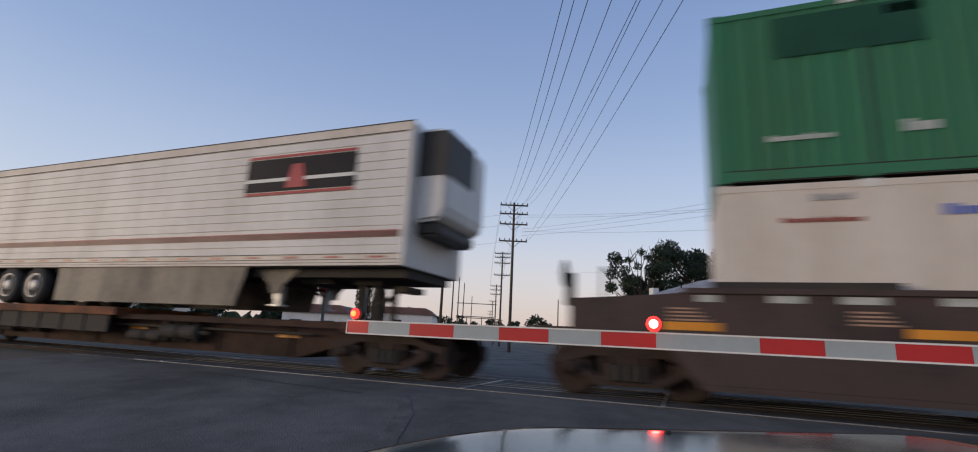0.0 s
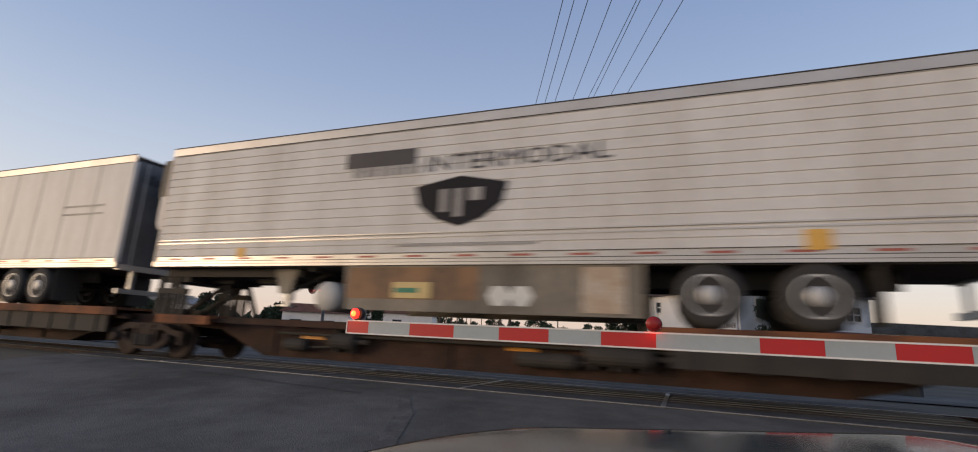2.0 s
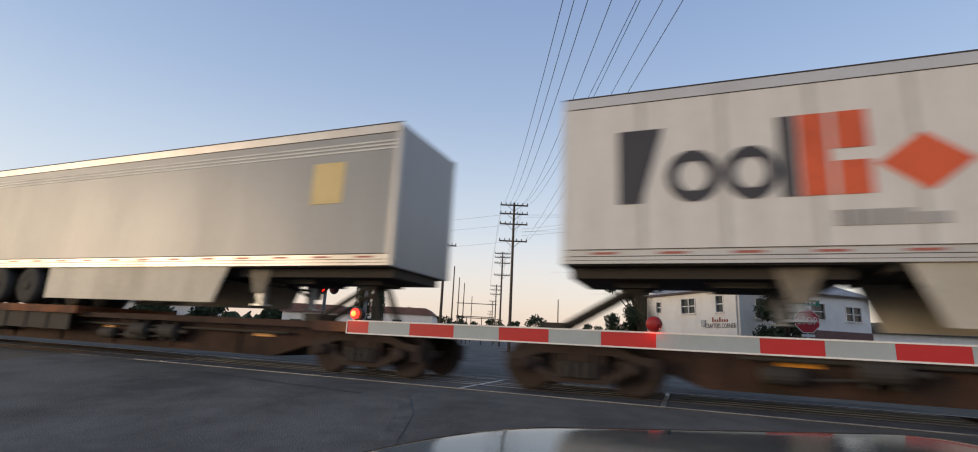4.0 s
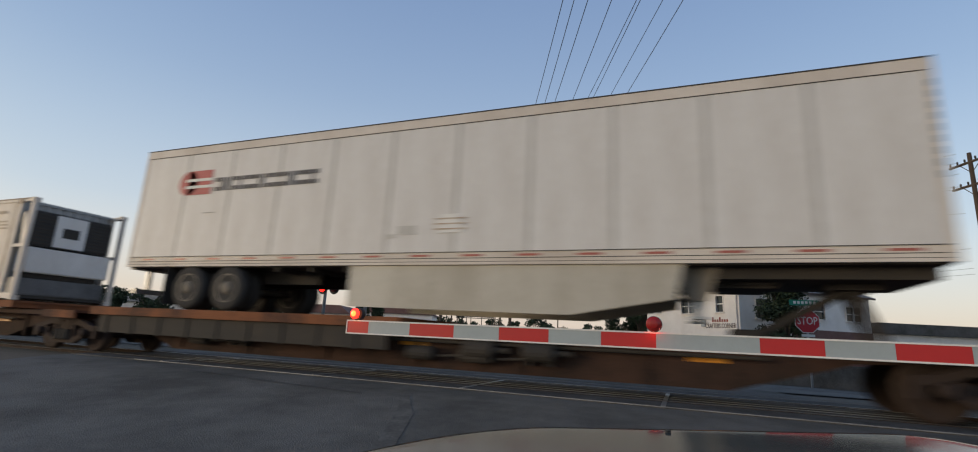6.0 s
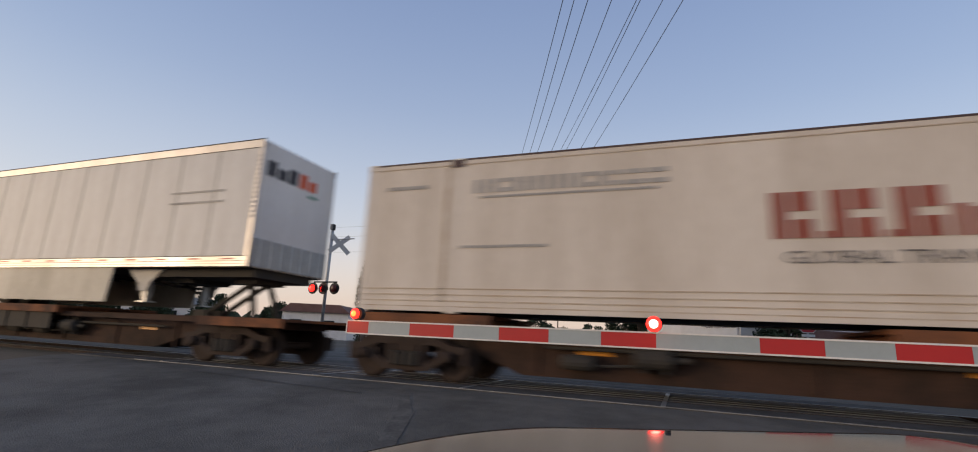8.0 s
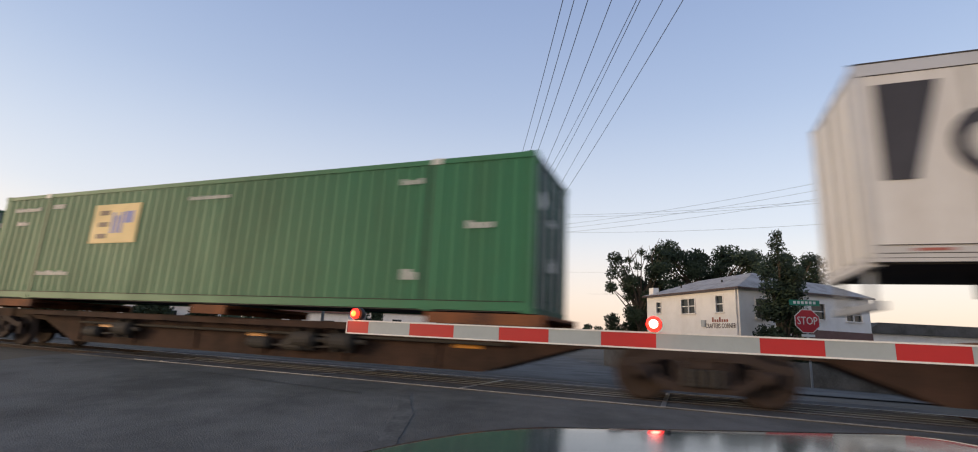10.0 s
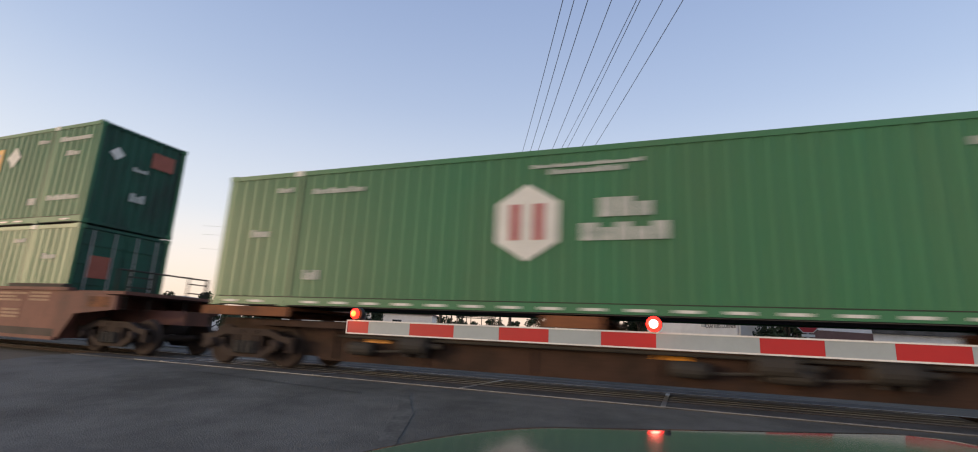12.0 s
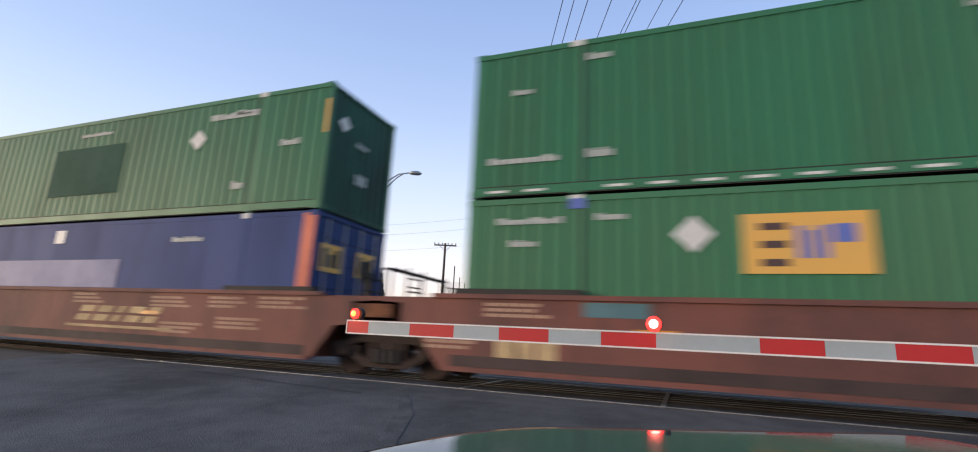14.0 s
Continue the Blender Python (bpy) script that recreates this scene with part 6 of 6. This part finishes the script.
part("roof", hip(0, 4.9, 0, 6.85, EAVE + 0.06, 0.16, (2.5, 1.7, EAVE + 1.06), (2.5, 5.6, EAVE + 1.0)), SHINGLE, house, "pale grey shingled hip roof")
part("roof", hip(3.6, 7.6, 0, 3.4, EAVE + 0.05, 0.2, (4.0, 1.25, EAVE + 0.8), (6.75, 1.25, EAVE + 0.74)), SHINGLE, house, "lower grey shingled wing roof")
for k, (x, y, zz) in enumerate(((1.1, 2.2, 0.42), (0.9, 5.0, 0.4))):
    part("vent_pipe", tube(B(), (x, y, EAVE + zz - 0.1), (x, y, EAVE + zz + 0.22), 0.04, n=8), UNDER, house, "dark roof vent pipe")
part("chimney", box(B(), 0.05, 0.4, 6.3, 6.7, EAVE, EAVE + 0.5), STUCCO, house)
bm = B()
tube(bm, (-0.06, 0.12, 0), (-0.06, 0.12, EAVE), 0.04, n=8)
part("downpipe", bm, STUCCO, house)
bm = box(B(), -0.21, -0.15, -0.2, 7.0, EAVE - 0.03, EAVE + 0.05)
box(bm, -0.15, 7.8, -0.21, -0.15, EAVE - 0.03, EAVE + 0.05)
part("gutter", bm, LOGO_DARK, house, "dark brown gutter along the eaves")
part("meter_box", box(B(), -0.1, 0.0, 2.1, 2.35, 2.3, 2.6), GALV, house)
part("lower_wall_band", box(B(), 3.0, 7.63, -0.02, 0.0, -0.05, 2.35), ROOF_RED, house, "dark red lower wall of the wing")


def text_mesh(words, size, deep=0.004):
    cu = bpy.data.curves.new("words", "FONT")
    cu.body, cu.size, cu.extrude, cu.align_x, cu.align_y = words, size, deep, "CENTER", "CENTER"
    cu.resolution_u = 2
    ob = bpy.data.objects.new("words", cu)
    me = bpy.data.meshes.new_from_object(ob)
    bpy.data.objects.remove(ob)
    return me


def painted_words(parent, words, x0, x1, z0, z1, material, y):
    """Words on a side that faces the car, fitted between x0 and x1, z0 and z1."""
    me = text_mesh(words, 0.4, 0.0)
    xs, ys = [v.co.x for v in me.vertices], [v.co.y for v in me.vertices]
    for v in me.vertices:
        v.co = (x0 + (v.co.x - min(xs)) / (max(xs) - min(xs)) * (x1 - x0), y, z0 + (v.co.y - min(ys)) / (max(ys) - min(ys)) * (z1 - z0))
    me.materials.append(material)
    w = new("lettering", me)
    w.parent = parent
    tagged(w, "painted capital letters")


painted_words(c_tr, "INTERMODAL", -8.95, -5.4, 3.92, 4.24, LOGO_GREY, NEAR - 0.008)
painted_words(g_box, "GLOBAL TRANSPORTATION", -8.85, -4.45, 0.85, 1.04, LOGO_GREY, NEAR - 0.004)
me = text_mesh("CRAFTERS CORNER", 0.3)
me.materials.append(LOGO_DARK)
w = new("lettering", me)
w.parent = house
tagged(w, "dark painted wall lettering")
w.matrix_basis = Matrix.Translation((-0.008, 1.2, 2.32)) @ pose(0, 0, 0, 90, 0, -90) @ Matrix.Diagonal((0.72, 1, 1, 1))
bm = B()
for k in range(7):
    box(bm, -0.01, -0.004, 1.7 - 0.15 * k - 0.1, 1.7 - 0.15 * k, 2.5, 2.72 if k in (0, 3) else 2.62)
part("lettering", bm, LOGO_BROWN, house, "red-brown painted wall lettering")
fence = thing("picket_fence", "low white picket fence before the house", "fence", at=pose(CORNER.x + HW.x * 1.5 - HU.x * 1.6, CORNER.y + HW.y * 1.5 - HU.y * 1.6, 0, 0, 0, ang + 90))
pk = finish(box(B(), -0.035, 0.035, -0.012, 0.012, 1.0, 1.75), "picket", STUCCO)
for k in range(42):
    p = new("picket", pk)
    p.parent, p.location = fence, (0.17 * k, 0, 0)
part("rail", box(box(B(), -0.1, 7.1, 0.012, 0.05, 1.1, 1.17), -0.1, 7.1, 0.012, 0.05, 1.55, 1.62), STUCCO, fence)
part("base_wall", box(B(), -9.5, 7.1, 0, 0.15, -0.1, 1.0), CONCRETE, fence, "low dull concrete base wall")

# ---- stop sign and street name sign ----
stop_at = (3.67, 19.2)
stop = thing("stop_sign", "red eight-sided stop sign on a steel post", "stop sign", at=pose(stop_at[0], stop_at[1], height(*stop_at), 0, 0, 14))
zc = 2.334 - height(*stop_at)
part("post", box(B(), -0.03, 0.03, 0.0, 0.03, -0.1, zc + 0.75), GALV, stop)
ro = 0.375 / cos(pi / 8)
outl = [(ro * cos(pi / 8 + pi / 4 * k), zc + ro * sin(pi / 8 + pi / 4 * k)) for k in range(8)]
part("rim", prism(B(), outl, -0.008, 0.0), MARK, stop, "white border")
part("face", prism(B(), [(x * 0.94, zc + (z - zc) * 0.94) for x, z in outl], -0.012, -0.008), SIGN_RED, stop, "red sign face")
me = text_mesh("STOP", 0.36)
me.materials.append(MARK)
w = new("lettering", me)
w.parent = stop
w.matrix_basis = Matrix.Translation((0, -0.016, zc)) @ pose(0, 0, 0, 90, 0, 0) @ Matrix.Diagonal((0.72, 1, 1, 1))
plate = part("street_name_plate", box(B(), -0.5, 0.42, -0.01, 0.005, zc + 0.5, zc + 0.68), SIGN_GREEN, stop, "green street name plate")
bm = B()
for k in range(6):
    box(bm, -0.38 + 0.12 * k, -0.3 + 0.12 * k, -0.014, -0.01, zc + 0.55, zc + 0.64)
part("lettering", bm, MARK, plate, "white bars for the name")
part("lower_plate", box(B(), -0.2, 0.2, -0.01, 0.0, zc - 0.5, zc - 0.42), MARK, stop)

# ---- low buildings far off ----


def low_building(px, d, w, deep, tall, roof, label):
    ob = thing("warehouse", label, "building", at=pose(*spot(px, d, 0), 0, 0, 21.6))
    part("wall", box(B(), -w / 2, w / 2, 0, deep, -0.1, tall), STUCCO, ob)
    bm = prism(B(), [(-w / 2 - 0.3, tall), (w / 2 + 0.3, tall), (w / 2 - 1.0, tall + 1.0), (-w / 2 + 1.0, tall + 1.0)], -0.4, deep + 0.4)
    part("roof", bm, roof, ob)
    for k in range(int(w // 4)):
        win = part("window", box(B(), -w / 2 + 1 + 4 * k, -w / 2 + 2.4 + 4 * k, -0.03, 0.02, 1.2, tall - 0.9), PANE, ob, "dark window")
    return ob


low_building(-20.5, 62, 8, 8, 3.2, ROOF_RED, "low building with a dull red roof far off")
low_building(-13.5, 78, 11, 8, 4.1, ROOF_RED, "low building with a dull red roof far off")
low_building(43, 48, 14, 8, 3.4, CONCRETE, "low grey shed with a flat roof")
low_building(-46, 66, 16, 8, 3.6, SHINGLE, "low grey shed far off")

# ---- the car's own front ----
car = thing("car", "grey-green glossy car standing before the gate", "car", at=pose(0, 0, 0, 0, 0, 31.2))
bm = B()
nx, ny = 60, 40
grid = []
for j in range(ny + 1):
    row = []
    for i in range(nx + 1):
        x = -0.22 + 2.12 * i / nx
        front = 1.53 - 0.36 * max(0, (0.5 - x) / 0.56) ** 1.8 - 0.3 * max(0, (x - 1.6) / 0.3) ** 2
        y = 0.3 + (front - 0.3) * (j / ny) ** 0.8
        d = y - front + 1.5
        z = 1.1 - 0.017 * (1.5 - d) + 0.22 * (0.01 - max(0, d - 1.4) ** 2)
        z -= 0.03 * max(0, (d - 1.485) / 0.015) ** 2 + 0.02 * max(0, (x - 1.7) / 0.2) ** 2
        row.append(bm.verts.new((x, y, z)))
    grid.append(row)
for r0, r1 in zip(grid, grid[1:]):
    for i in range(nx):
        bm.faces.new((r0[i], r0[i + 1], r1[i + 1], r1[i]))
part("hood", bm, HOOD, car, "glossy dark hood reflecting the gate", smooth=True)
part("body", box(B(), -0.1, 1.88, -2.9, 1.2, 0.3, 1.0, 0.1), HOOD, car)
part("bumper", box(B(), 0.1, 1.7, 1.1, 1.5, 0.35, 0.95, 0.08), BLACK, car)
part("washer_nozzle", box(B(), 0.8, 0.812, 1.44, 1.452, 1.085, 1.108), BLACK, car, "small black washer nozzle on the hood")
for x in (0.0, 1.78):
    for y in (-2.1, 0.7):
        wh = part("wheel", lathe(B(), [(0.2, -0.1), (0.32, -0.11), (0.34, -0.06), (0.34, 0.06), (0.32, 0.11), (0.2, 0.1)], axis="X", n=24), RUBBER, car, smooth=True)
        wh.location = (x, y, 0.34)

# ---- marks on the road ----
bm = B()


def strip(bm, a, b, w0, w1, lift=0.005, n=12):
    a, b = Vector(a), Vector(b)
    q = (b - a).normalized()
    s = Vector((-q.y, q.x))
    prev = None
    for i in range(n + 1):
        k = i / n
        c = a.lerp(b, k)
        w = (w0 + (w1 - w0) * k) * random.uniform(0.8, 1.15)
        cur = []
        for sg in (-1, 1):
            p = c + s * w * sg / 2
            cur.append(bm.verts.new((p.x, p.y, height(p.x, p.y) + lift)))
        if prev:
            bm.faces.new((prev[0], prev[1], cur[1], cur[0]))
        prev = cur


strip(bm, (-2.3, 2.9), (-2.75, 4.4), 0.34, 0.26)
strip(bm, (-2.75, 4.4), (-3.35, 5.9), 0.26, 0.2)
strip(bm, (-3.35, 5.9), (-3.95, 6.9), 0.2, 0.14)
tagged(new("tyre_marks", finish(bm, "tyre_marks", TYRE_MARK)), "dark curved tyre marks on the asphalt", "tyre marks", kind="structure")
bm = B()
strip(bm, (-9.9, 7.35), (-4.6, 6.75), 0.04, 0.05)
strip(bm, (-7.0, 6.95), (-5.6, 6.85), 0.05, 0.06)
tagged(new("seal_line", finish(bm, "seal_line", CONCRETE)), "pale worn line across the asphalt", "road marking", kind="structure")


def motions():
    """The train rolls through at one steady speed; its wheels turn; the crossing lamps flash by turning their lenses."""
    times = (0, 3.5, 7, 10.5, 14)
    for ob, s, z in MOVING:
        walk(ob, [(t, pose(s + SPEED * (t - 13), MID, z)) for t in times])
    step = math.degrees(SPEED / 0.424 / FPS)
    turns = [(k / FPS, step * k) for k in range(0, 14 * FPS + 1)]
    for ax, x in AXLES:
        walk(ax, [(t, pose(x, 0, 0.425, 0, a % 360, 0)) for t, a in turns])
    f = 1 / FPS
    for lens, at, phase in FLASHERS:
        rows = [(0, pose(*at, 0, 0, 0 if phase == 0 else 180))]
        for k in range(0, 14):
            on = math.ceil((-0.1 + 1.081 * k + phase) * FPS) / FPS
            for t0, a0, a1 in ((on - 2 * f, 181, 359), (on + 0.53, 1, 179)):
                for j in range(3):
                    t = t0 + j * f
                    if rows[-1][0] + f / 2 < t < 14:
                        rows.append((t, pose(*at, 0, 0, a0 + (a1 - a0) * j / 2)))
        rows.append((14, rows[-1][1]))
        walk(lens, rows)


motions()
